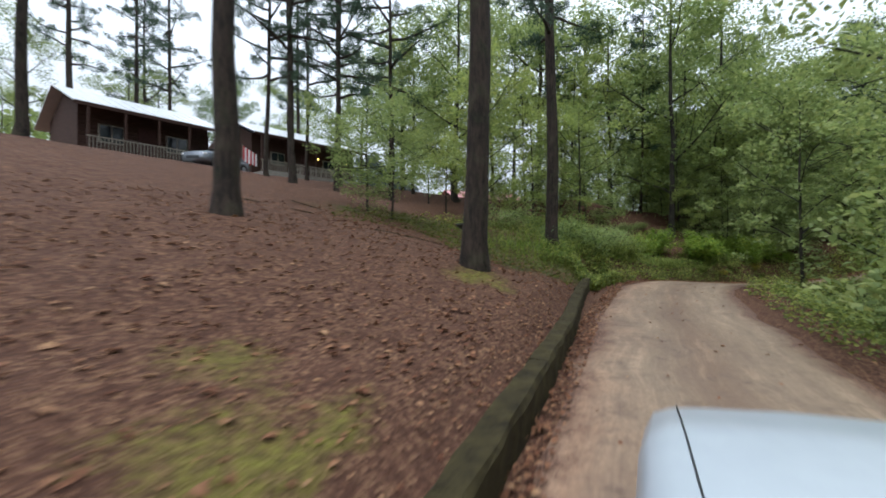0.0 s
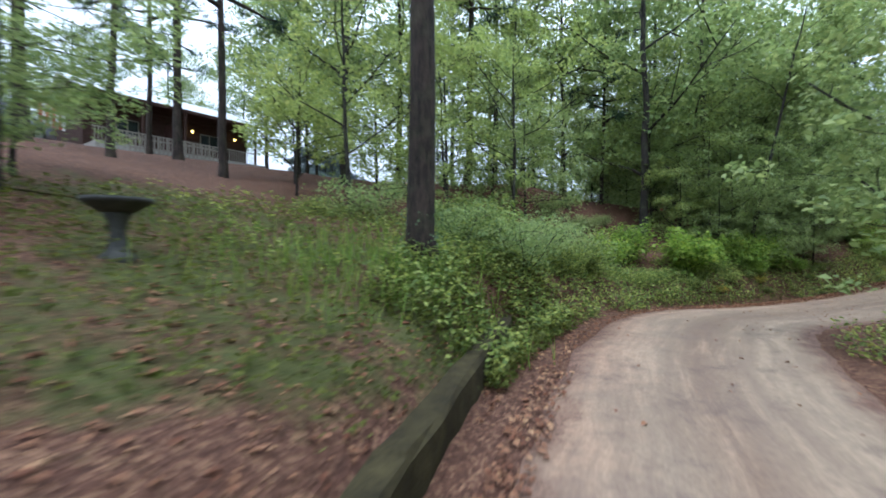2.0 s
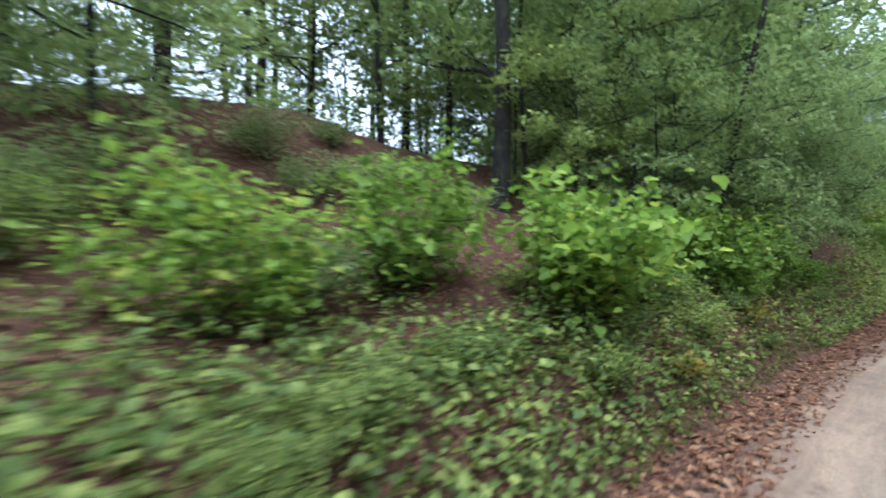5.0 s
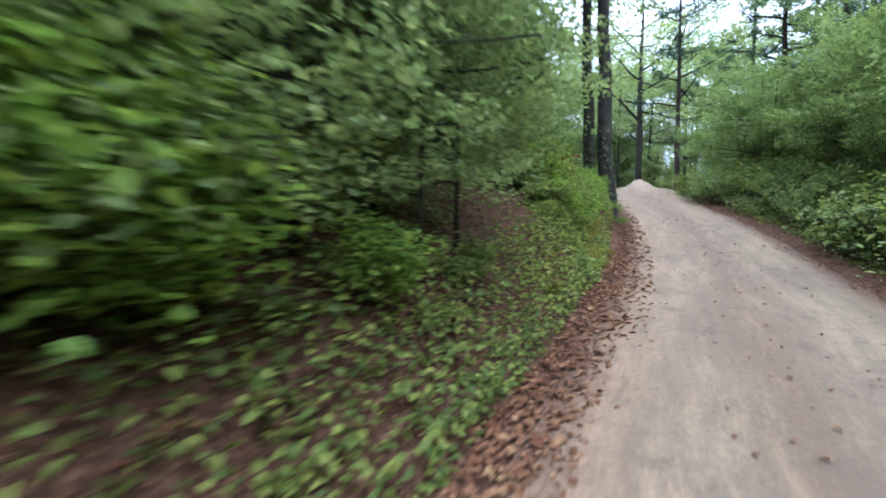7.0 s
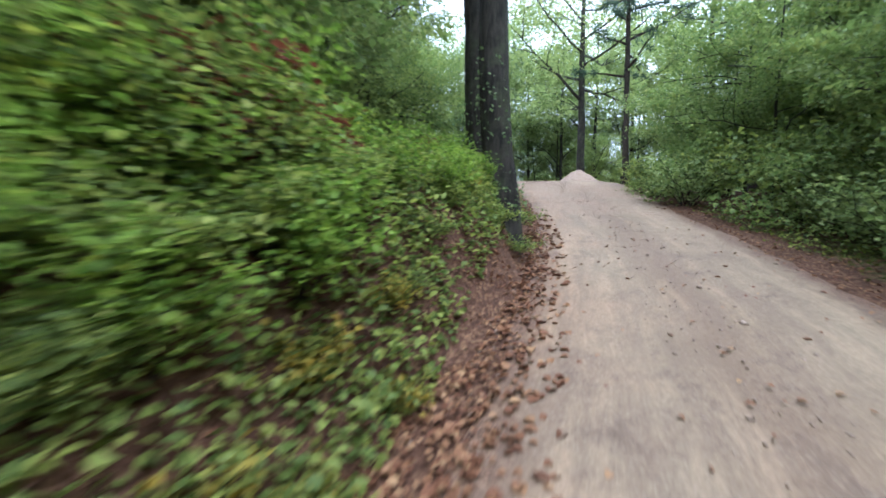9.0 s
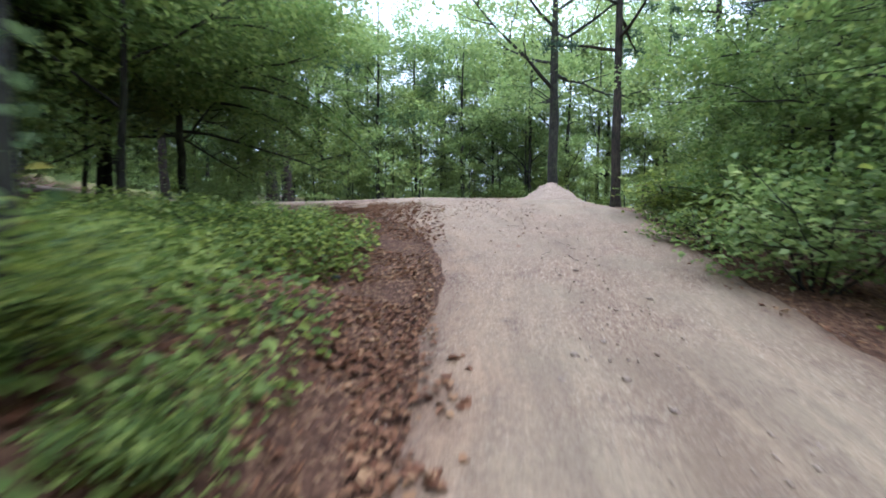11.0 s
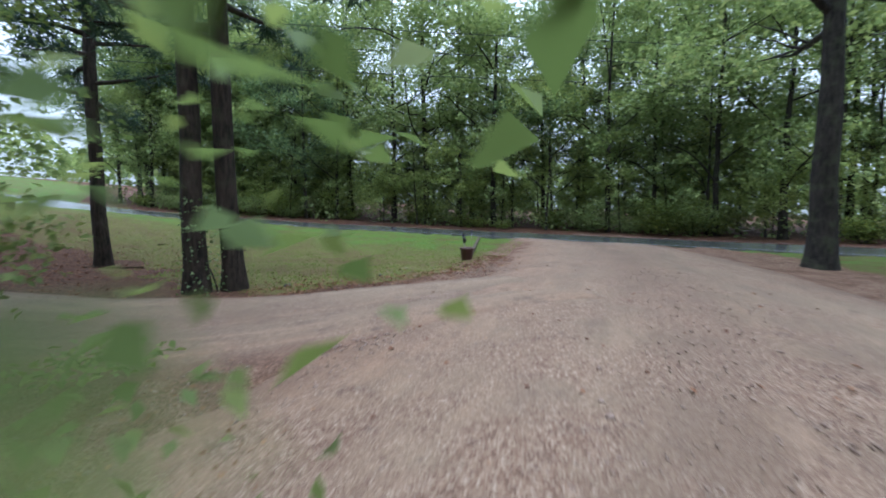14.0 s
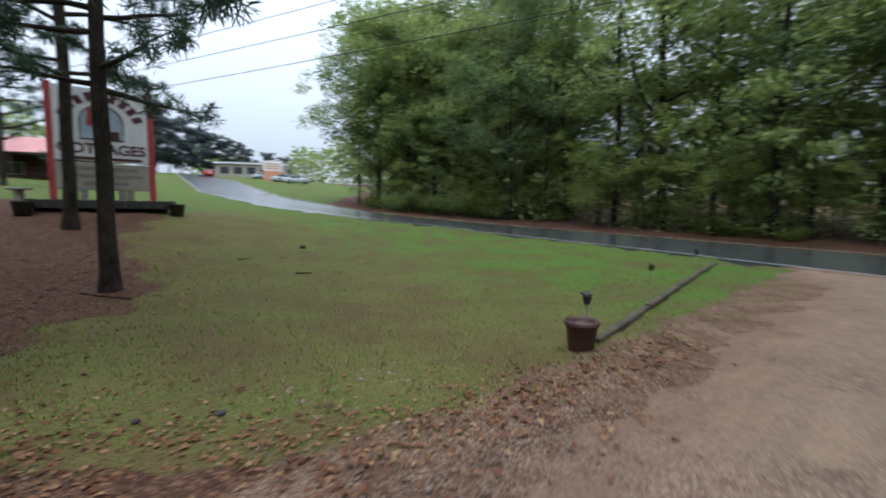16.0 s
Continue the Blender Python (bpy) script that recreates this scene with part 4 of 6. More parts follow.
# inside of the first bend and along the low side of the drive
wood(YOUNG, way_zone(0.4, 5.0, -5.2, -8.0), 13, 1.5, (0.55, 0.9), right=5)
wood(SHRUBS, way_zone(-0.5, 6, -3.9, -6.0), 30, 0.7, (0.45, 0.85), right=4)
wood(FOREST, way_zone(0, 9, -10, -20), 16, 3.4, (0.8, 1.1), right=9)
# the far side of the bend
wood(YOUNG, box_zone(8, 26, 24, 34), 15, 2.2, (0.75, 1.15), left=5.2)
wood(FOREST, box_zone(2, 28, 30, 46), 9, 5.0, (0.85, 1.1), left=8)
wood(PINES, box_zone(6, 26, 28, 46), 6, 4.5, (0.8, 1.05), left=6)
wood(YOUNG, box_zone(-2.5, 7, 18, 27), 9, 2.0, (0.6, 0.9), left=4)
wood(FOREST, box_zone(-4, 6, 28, 44), 6, 4, (0.8, 1.0))
# the slope above the climb
wood(SHRUBS[1:4], way_zone(5.0, 7.3, 1.8, 3.2), 8, 0.9, (0.35, 0.55), left=1.6)
wood(SHRUBS, way_zone(5.0, 7.3, 3.4, 6.0), 7, 1.1, (0.4, 0.7), left=1.6)
wood(SHRUBS[1:4], way_zone(9.0, 11.3, 1.3, 1.9), 12, 0.5, (0.25, 0.4), left=1.2)
wood(SHRUBS[1:4], way_zone(9.1, 9.9, 1.7, 3.0), 9, 0.5, (0.45, 0.75), left=1.5)
wood(SHRUBS[1:4], way_zone(5.2, 8.2, 1.35, 2.0), 13, 0.5, (0.25, 0.42), left=1.25)
wood(SHRUBS, way_zone(9.9, 11.8, 3.2, 6.5), 9, 1.1, (0.3, 0.55), left=1.5)
wood(SHRUBS, way_zone(7.0, 8.0, 2.2, 4.4), 14, 0.6, (0.5, 0.85), left=1.9)
wood(YOUNG, way_zone(7.2, 8.1, 3.2, 5.0), 5, 0.9, (0.4, 0.6), left=2.8)
wood(YOUNG, way_zone(5.6, 7.8, 3.2, 6.5), 9, 1.3, (0.45, 0.75), left=3.0)
wood(SHRUBS[1:4], way_zone(10.1, 11.6, 1.7, 3.4), 8, 0.6, (0.25, 0.4), left=1.5)
wood(YOUNG, way_zone(8.8, 11.4, 4.6, 9), 6, 1.8, (0.6, 0.95), left=4.4)
wood(SHRUBS[1:4], way_zone(3.8, 4.7, 1.5, 3.2), 11, 0.55, (0.45, 0.75), left=1.4)
wood(SHRUBS, way_zone(3.75, 5.0, 2.6, 6.5), 15, 0.8, (0.5, 0.9), left=1.6)
for x, y, k, s in ((20.6, 29.4, 2, 0.7), (24.6, 30.6, 1, 0.7), (22.2, 31.4, 1, 0.8), (26.3, 31.6, 0, 0.75), (18.4, 31.0, 2, 0.75)):
    put(FOREST[k], x, y, spin(), s)
for x, y, k, s in ((21.2, 27.4, 3, 0.55), (23.8, 27.5, 1, 0.5), (20.0, 26.0, 3, 0.5), (22.3, 28.0, 0, 0.55)):
    put(YOUNG[k], x, y, spin(), s)
SHADY = broadleaf("young_tree", "young tree with dark green boughs arching out over the bank", 6.0, 0.06, 1.3, 2.6, R, "leaf_forest", 90, 75, 0.12, limbs=10, rise=(-0.1, 0.5), sag=0.06)
THICKET = broadleaf("young_tree", "dense dark green young tree draped with vines", 7.0, 0.07, 0.5, 2.8, R, "leaf_deep", 120, 100, 0.12, limbs=12, group="understorey trees", rise=(-0.1, 0.6), sag=0.08)
for t, d, s in ((8.15, 3.3, 1.0), (7.75, 3.0, 0.8), (7.1, 3.8, 0.9), (7.3, 2.5, 0.6), (7.6, 2.35, 0.6), (6.95, 3.0, 0.6), (7.95, 2.6, 0.6), (8.12, 2.0, 0.5), (7.9, 1.95, 0.42), (8.85, 3.7, 0.85), (9.2, 4.6, 0.9)):
    put(SHADY, *along(t, d), spin(), s)
for x, y, s in ((7.4, 22.6, 0.8), (6.6, 24.4, 0.9), (27.4, 29.8, 0.7), (28.9, 30.8, 0.7), (22.6, 28.9, 1.3), (24.4, 29.4, 1.2), (20.8, 28.2, 1.2), (28.6, 34.0, 1.2), (7.4, 4.2, 1.0), (-1.5, 13.0, 0.6), (-2.5, 14.4, 0.7)):
    put(SHADY, x, y, spin(), s)
for x, y, k, s in ((9.6, 23.6, 0, 0.6), (10.4, 24.0, 4, 0.5), (11.2, 24.6, 0, 0.45), (8.9, 24.3, 4, 0.6), (9.9, 25.2, 0, 0.5), (11.9, 23.6, 4, 0.5)):
    put(SHRUBS[k], x, y, spin(), s)
for k, t, d, s in ((3, 9.15, 4.0, 0.6), (1, 9.5, 4.4, 0.6)):
    put(YOUNG[k], *along(t, d), spin(), s)
for k, t, d, s in ((1, 9.15, 1.9, 0.55), (2, 9.3, 2.4, 0.5), (1, 9.5, 1.6, 0.5), (0, 9.1, 2.8, 0.6), (2, 9.7, 2.2, 0.5)):
    put(SHRUBS[k], *along(t, d), spin(), s)
wood([THICKET, THICKET, YOUNG[0]], box_zone(17, 26, 28.8, 33.5), 10, 1.7, (0.8, 1.15), left=5)
# the thicket on the low side of the climb
wood(SHRUBS, way_zone(6.5, 12.0, -3.8, -5.5), 34, 0.7, (0.8, 1.4), right=3.9)
wood([THICKET, THICKET, SHADY], way_zone(6.3, 12.0, -6.0, -9.0), 22, 1.2, (0.7, 1.0), right=5.1)
wood(FOREST, way_zone(6.0, 12.2, -10, -18), 11, 3.2, (0.8, 1.05), right=9.5)
wood(FOREST, box_zone(44, 62, 4, 25), 12, 3.4, (0.85, 1.15), right=10)
wood(PINES, box_zone(46, 54, 22, 30), 4, 3, (0.9, 1.05), right=8)
for t, d, s in ((10.4, -5.9, 0.8), (10.9, -5.9, 0.8), (11.3, -6.2, 0.85), (11.7, -6.6, 0.85), (11.0, -7.2, 1.0), (9.6, -5.6, 0.75), (10.0, -6.0, 0.85)):
    put([THICKET, THICKET, YOUNG[0]][int(R.integers(3))], *along(t, d), spin(), s)
for x, y, s in ((36.8, 24.6, 0.75), (38.3, 25.3, 0.8), (40.0, 25.9, 0.85), (41.9, 26.4, 0.85), (43.6, 26.8, 0.85), (39.2, 24.4, 0.95), (45.2, 26.8, 0.8)):
    put([THICKET, SHADY][int(R.integers(2))], x, y, spin(), s)
for x, y, s in ((39.6, 26.3, 1.3), (41.6, 27.0, 1.3), (43.2, 27.2, 1.3), (36.0, 26.2, 1.1), (37.2, 27.2, 1.0), (39.0, 27.8, 1.1), (40.8, 28.2, 1.0)):
    put(SHRUBS[int(R.integers(5))], x, y, spin(), s)
wood(SHRUBS[3:4], way_zone(12.2, 13.0, 2.3, 4.6), 12, 0.5, (0.5, 0.9), left=2.2)
# the wood left of the crest
wood(FOREST, box_zone(26, 32, 34, 45), 7, 2.4, (0.6, 0.9), left=5)
wood(YOUNG[:3] + [SHADY], box_zone(27, 32.5, 31.5, 41), 9, 1.7, (0.6, 0.95), left=4.5)
for x, y, s in ((35.2, 36.3, 0.7), (34.6, 35.6, 0.7), (34.3, 34.8, 0.6), (35.6, 37.2, 0.5), (34.3, 33.4, 0.35), (34.7, 32.6, 0.3)):
    put(SHRUBS[0], x, y, spin(), s)
# behind the cabins
wood(FOREST, box_zone(-44, -20, 34, 66), 9, 4.5, (0.5, 0.7))
wood(FOREST, box_zone(-12, 20, -22, -10), 6, 5, (0.8, 1.1), left=6, right=6)


def far_woods():
    """Distant wooded hills all round, too far off to tell one tree from the next."""
    n = 42000
    a = R.uniform(0, 2 * np.pi, n)
    crown = 9 + 3 * np.sin(a * 23) + 2 * np.sin(a * 57 + 1) + 2 * np.sin(a * 9)
    r = R.uniform(95, 130, n) + 60 * np.exp(-((a - 1.95) / 0.35) ** 2)
    x, y = 30 + r * np.cos(a), 35 + r * np.sin(a)
    h, _ = to_line(x, y, HIGHWAY)
    keep = np.abs(h) > 9
    x, y, crown = x[keep], y[keep], crown[keep]
    z = land(x, y) + crown * R.uniform(0, 1, len(x)) ** 0.8
    v, f = leaves(np.stack([x, y, z], 1), 1.5, 1.1, R, 0.2, 0.2)
    tagged(new("far_woods", mesh_from("far_woods", v, f, "leaf_forest")), "distant hazy wooded hills round the place", "woods", kind="stuff")


far_woods()


def undergrowth(zone, n, height, leaf, mat, label):
    """A tangle of stems and leaves that fills the foot of a wood."""
    p = np.array([zone(*R.uniform(size=2)) for _ in range(n)])
    d, _ = to_line(p[:, 0], p[:, 1], WAY)
    h, _ = to_line(p[:, 0], p[:, 1], HIGHWAY)
    b, _ = to_line(p[:, 0], p[:, 1], BRANCH)
    p = p[((d > 4.2) | (d < -4.4)) & (np.abs(h) > 5.6) & (np.abs(b) > 2.6)]
    for a, c, r, s in BARE:
        p = p[((p[:, 0] - a) / r) ** 2 + ((p[:, 1] - c) / s) ** 2 > 1]
    top = height * (0.75 + 0.35 * np.sin(p[:, 0] * 1.1 + 2 * np.sin(p[:, 1] * 0.7)))
    z = land(p[:, 0], p[:, 1]) + top * R.uniform(0, 1, len(p)) ** 0.8
    v, f = leaves(np.column_stack([p, z]), leaf, leaf * 0.65, R, 0.4, 0.3)
    tagged(new("undergrowth", mesh_from("undergrowth", v, f, mat)), label, "undergrowth", kind="stuff")


undergrowth(highway_zone(1.4, 7.4, -14, -30), 15000, 9.0, 0.5, "leaf_forest", "deep green wood behind the roadside trees")
undergrowth(highway_zone(1.4, 7.3, -6.2, -15), 24000, 3.4, 0.27, "leaf_forest", "tangled green undergrowth below the trees across the highway")
undergrowth(box_zone(3, 24.5, 22, 40), 10500, 1.8, 0.18, "leaf_forest", "tangled green undergrowth on the wooded bank")
undergrowth(way_zone(0, 12, -5, -16), 13000, 2.2, 0.19, "leaf_forest", "tangled green undergrowth below the drive")

# ---- single trees and saplings ----
def far_spot(px, d):
    """A place d metres north of the drive's mouth and px * d metres east of that line."""
    a = radians(-1.6)
    f, r = (-math.sin(a), math.cos(a)), (math.cos(a), math.sin(a))
    lat = px * d
    return 43.86 + f[0] * d + r[0] * lat, 37.0 + f[1] * d + r[1] * lat


OAK = broadleaf("oak_tree", "large oak with a thick dark trunk and wide level limbs", 17, 0.29, 5.0, 7.5, R, "leaf_forest", 150, 70, 0.22, limbs=15, rise=(0.1, 0.6))
put(OAK, 51.15, 35.67, 40)
HANGING = broadleaf("overhanging_tree", "low spreading tree whose leafy branches hang over the drive", 6.0, 0.11, 1.5, 3.9, R, "leaf_deep", 320, 190, 0.1, limbs=18, droop=0.9, rise=(-0.1, 0.55), sag=0.1)
OVER = put(HANGING, 34.2, 36.3, 60, 0.88)


def drooping_bough(parent, start, end, n, leaf):
    """A long bough of a tree, given in world places, hanging down with sprays of leaves."""
    a, b = np.array(start), np.array(end)
    u = np.linspace(0, 1, 12)[:, None]
    line = a + (b - a) * u + np.array([0, 0, 1.0]) * (0.9 * u * (1 - u)) * np.abs(b[2] - a[2])
    pieces = [tube(line, np.linspace(0.03, 0.004, 12), 6)]
    tips = []
    for k in (4, 5, 6, 7, 8, 9, 10):
        for _ in range(2):
            tw = limb_points(line[k], R.uniform(0, 6.28), R.uniform(-0.9, 0.1), 0.45, R, 4, 0.12)
            pieces.append(tube(tw, np.linspace(0.006, 0.002, len(tw)), 4))
            tips += [tw[1], tw[2], tw[3], tw[4]]
    tips = np.array(tips + list(line[5:]))
    v, f = joined(pieces)
    bough = part("bough", mesh_from("bough", v, f, "oak_bark", True), None, parent)
    c = tips[R.integers(0, len(tips), n)] + R.normal(size=(n, 3)) * 0.06
    v, f = leaves(c, leaf, leaf * 0.65, R, 0.5, 0.6, six=True)
    part("foliage", mesh_from("foliage", v, f, "leaf_deep"), None, bough)
    bough.matrix_parent_inverse = parent.matrix_basis.inverted()


drooping_bough(OVER, (34.9, 35.2, 5.3), (36.6, 32.75, 3.5), 700, 0.08)
drooping_bough(OVER, (34.7, 35.6, 5.0), (36.1, 33.7, 3.6), 600, 0.08)
drooping_bough(OVER, (34.9, 35.2, 5.6), (36.3, 33.2, 4.3), 600, 0.08)
put(HANGING, 33.3, 37.7, 200, 0.95)
put(FOREST[0], 33.6, 39.2, 120, 0.7)
LEANER = broadleaf("young_tree", "thin dark trunk leaning over the thicket", 11, 0.08, 5.5, 3.0, R, "leaf_forest", 60, 60, 0.2, limbs=6, lean=(0.2, -0.06))
put(LEANER, 16.4, 23.6, 0)
put(LEANER, 20.7, 27.3, 20, 1.0)
for x, y, k in ((46.15, 31.1, 1), (54.4, 29.0, 0), (55.6, 26.2, 3)):
    put(PINES[k], x, y, spin(), 0.95)
LOWPINE = pine("pine_tree", "dark bushy pine with boughs down to the ground", 12, 0.15, 1.6, R, branches=34, reach=3.2, tufts=10)
put(LOWPINE, *far_spot(-1.0, 25), 40, 1.0)
put(LOWPINE, *far_spot(-1.12, 34), 140, 1.1)
# far treeline; its haze is only the blue-grey leaf colour
DISTANT = broadleaf("broadleaf_tree", "distant tree of the wood beyond the highway, haze painted into its blue-green leaves", 16, 0.2, 1.5, 5.0, R, "leaf_haze_tint", 120, 90, 0.5, limbs=10, group="distant trees")
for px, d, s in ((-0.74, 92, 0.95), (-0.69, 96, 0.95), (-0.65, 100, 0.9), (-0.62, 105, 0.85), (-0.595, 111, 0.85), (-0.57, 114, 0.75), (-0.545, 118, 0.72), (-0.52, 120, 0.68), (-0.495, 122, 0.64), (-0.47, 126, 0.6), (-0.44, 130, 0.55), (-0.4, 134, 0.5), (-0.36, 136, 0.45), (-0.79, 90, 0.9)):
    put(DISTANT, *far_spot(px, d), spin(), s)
SUMAC = shrub("bush", "bush with red-brown turning leaves", 1.6, 0.8, R, "leaf_red", 900, 0.11)
AUTUMN = shrub("bush", "bush with yellow and orange autumn leaves", 0.7, 0.6, R, "leaf_autumn", 500, 0.1)
for t, d, s in ((9.6, 2.0, 0.6), (9.75, 2.4, 0.6), (9.5, 2.6, 0.6), (9.8, 1.9, 0.45), (10.9, 2.2, 0.3)):
    put(SUMAC, *along(t, d), spin(), s)
for t, d, s in ((6.9, 1.5, 0.55), (9.3, 1.25, 0.5), (9.5, 1.35, 0.5), (9.75, 1.3, 0.45), (9.4, 1.1, 0.4), (9.65, 1.1, 0.4), (10.5, 1.4, 0.4), (6.2, 1.4, 0.45), (8.5, 1.3, 0.4), (11.4, 2.2, 0.8)):
    put(AUTUMN, *along(t, d), spin(), s)
for x, y, k, s in ((28.9, 26.95, 3, 0.45), (29.0, 27.6, 3, 0.5), (29.5, 28.2, 3, 0.5), (30.2, 27.5, 3, 0.6), (29.3, 26.9, 3, 0.5), (30.8, 28.0, 1, 0.4)):
    put(SHRUBS[k], x, y, spin(), s)
HAZEL = shrub("bush", "broad-leaved bright green bush beside the drive", 1.5, 1.0, R, "leaf_lime", 1700, 0.1, stems=9, ratio=0.75)
for t, d, s in ((6.75, 2.5, 0.7), (9.75, 2.4, 0.75), (7.3, 2.0, 0.75), (7.15, 2.2, 0.9), (6.95, 2.4, 0.85), (9.35, 2.0, 0.6), (9.15, 1.75, 0.45), (9.3, 1.5, 0.42), (9.45, 2.5, 0.65), (9.62, 1.95, 0.55), (9.55, 1.5, 0.5), (6.45, 2.1, 0.55), (6.9, 1.7, 0.4), (7.6, 1.7, 0.4), (10.7, 1.8, 0.4), (10.0, 1.7, 0.45), (10.15, 2.3, 0.45), (9.95, 2.7, 0.5), (10.3, 1.4, 0.35), (10.55, 1.6, 0.35), (10.75, 1.35, 0.3)):
    put(HAZEL, *along(t, d), spin(), s)
MULBERRY = shrub("bush", "bush of large heart-shaped light green leaves below the bank", 1.35, 0.95, R, "leaf_lime", 1500, 0.105, stems=9, ratio=0.9, droop=0.2)
put(MULBERRY, 12.3, 21.0, 40, 1.15)
put(MULBERRY, 12.9, 21.6, 160, 0.8)
put(MULBERRY, 15.9, 22.6, 220, 0.7)
for x, y, s in ((5.2, 14.9, 0.85), (6.0, 16.6, 0.8), (7.3, 18.1, 0.85), (4.1, 15.0, 0.7)):
    put(SHRUBS[4], x, y, spin(), s)
for x, y, s in ((9.0, 20.4, 0.8), (10.4, 21.5, 1.0)):
    put(HAZEL, x, y, spin(), s)


def ivy(name, x, y, radius, height, n, label):
    """A vine of small leaves climbing a trunk."""
    a, h = R.uniform(0, 2 * np.pi, n), R.uniform(0, 1, n) ** 1.6 * height
    r = radius * (1 + 0.4 * np.exp(-h / 0.4)) + R.uniform(0.02, 0.14, n)
    c = np.stack([r * np.cos(a), r * np.sin(a), h], 1)
    v, f = leaves(c, 0.05, 0.042, R, 0.1, 0.4, np.stack([np.cos(a), np.sin(a), -0.5 + 0 * a], 1), six=True)
    t = thing(name, (x, y, ground_at(x, y)), label, "vine")
    part("foliage", mesh_from("foliage", v, f, "leaf_dark"), None, t)
    stem = np.stack([(radius + 0.02) * np.cos(np.linspace(0, 3, 12)), (radius + 0.02) * np.sin(np.linspace(0, 3, 12)), np.linspace(-0.05, height * 0.8, 12)], 1)
    v, f = tube(stem, np.linspace(0.015, 0.006, 12), 5)
    part("stem", mesh_from("stem", v, f, "oak_bark"), None, t)


ivy("ivy", 29.6, 27.35, 0.24, 2.4, 380, "green ivy climbing the dark hardwood trunk")
ivy("ivy", 30.35, 28.4, 0.2, 1.6, 200, "green ivy climbing the second hardwood trunk")
ivy("ivy", 39.02, 40.71, 0.2, 1.6, 260, "leafy vine round the foot of a pine")
ivy("ivy", 3.43, 13.6, 0.22, 0.8, 130, "weeds and vine round the foot of a pine")


# ---- the slope by the start ----
def retaining_timbers():
    line = np.array([(-2.28, -3.6), (-1.28, -1.2), (0.02, 2.03), (0.91, 4.15), (1.8, 6.3), (3.1, 9.9), (4.6, 13.7)])
    t = thing("retaining_timber", (0, 0, 0), "long mossy squared timber holding back the leaf-covered slope", "timber edging")
    for a, b in ((0, 2), (2, 4), (4, 6)):
        pts = line[a:b + 1]
        fine = np.concatenate([pts[i] + (pts[i + 1] - pts[i]) * np.linspace(0, 1, 9)[:, None] for i in range(len(pts) - 1)])
        d = unit(np.gradient(fine, axis=0))
        side = np.stack([-d[:, 1], d[:, 0]], 1)
        d0, _ = to_line(fine[:, 0], fine[:, 1], WAY)
        base = land(fine[:, 0] + (d0 * 0), fine[:, 1]) * 0 + np.interp(fine[:, 1], [-4, 0, 2, 11, 14], [-0.15, 0.0, 0.07, 0.36, 0.45])
        ring = [(-0.11, -0.15), (-0.11, 0.27), (-0.085, 0.31), (0.085, 0.31), (0.11, 0.27), (0.11, -0.15)]
        wob = 0.008 * R.normal(size=(len(fine), len(ring), 3))
        v = np.stack([np.column_stack([fine + side * o, base + h]) for o, h in ring], 1) + wob
        m, k = len(fine), len(ring)
        i, j = np.meshgrid(np.arange(m - 1), np.arange(k), indexing="ij")
        f = np.stack([i * k + j, i * k + (j + 1) % k, (i + 1) * k + (j + 1) % k, (i + 1) * k + j], -1).reshape(-1, 4).tolist()
        f += [list(range(k)), [(m - 1) * k + q for q in range(k)][::-1]]
        part("timber", mesh_from("timber", v.reshape(-1, 3), f, "mossy_timber"), None, t)


retaining_timbers()


def bird_bath():
    x, y = 0.6, 11.7
    t = thing("bird_bath", (x, y, ground_at(x, y) + 0.02), "small dark stone bird bath with a shallow bowl on the slope", "bird bath")
    v, f = lathe([(0.0, -0.06), (0.15, -0.06), (0.15, 0.02), (0.11, 0.06), (0.075, 0.12), (0.06, 0.25), (0.085, 0.36), (0.12, 0.42), (0.0, 0.42)])
    part("pedestal", mesh_from("pedestal", v, f, "dark_stone", True), None, t)
    v, f = lathe([(0.0, 0.42), (0.13, 0.42), (0.25, 0.5), (0.28, 0.52), (0.28, 0.55), (0.25, 0.55), (0.12, 0.48), (0.0, 0.47)])
    part("bowl", mesh_from("bowl", v, f, "dark_stone", True), None, t)


bird_bath()


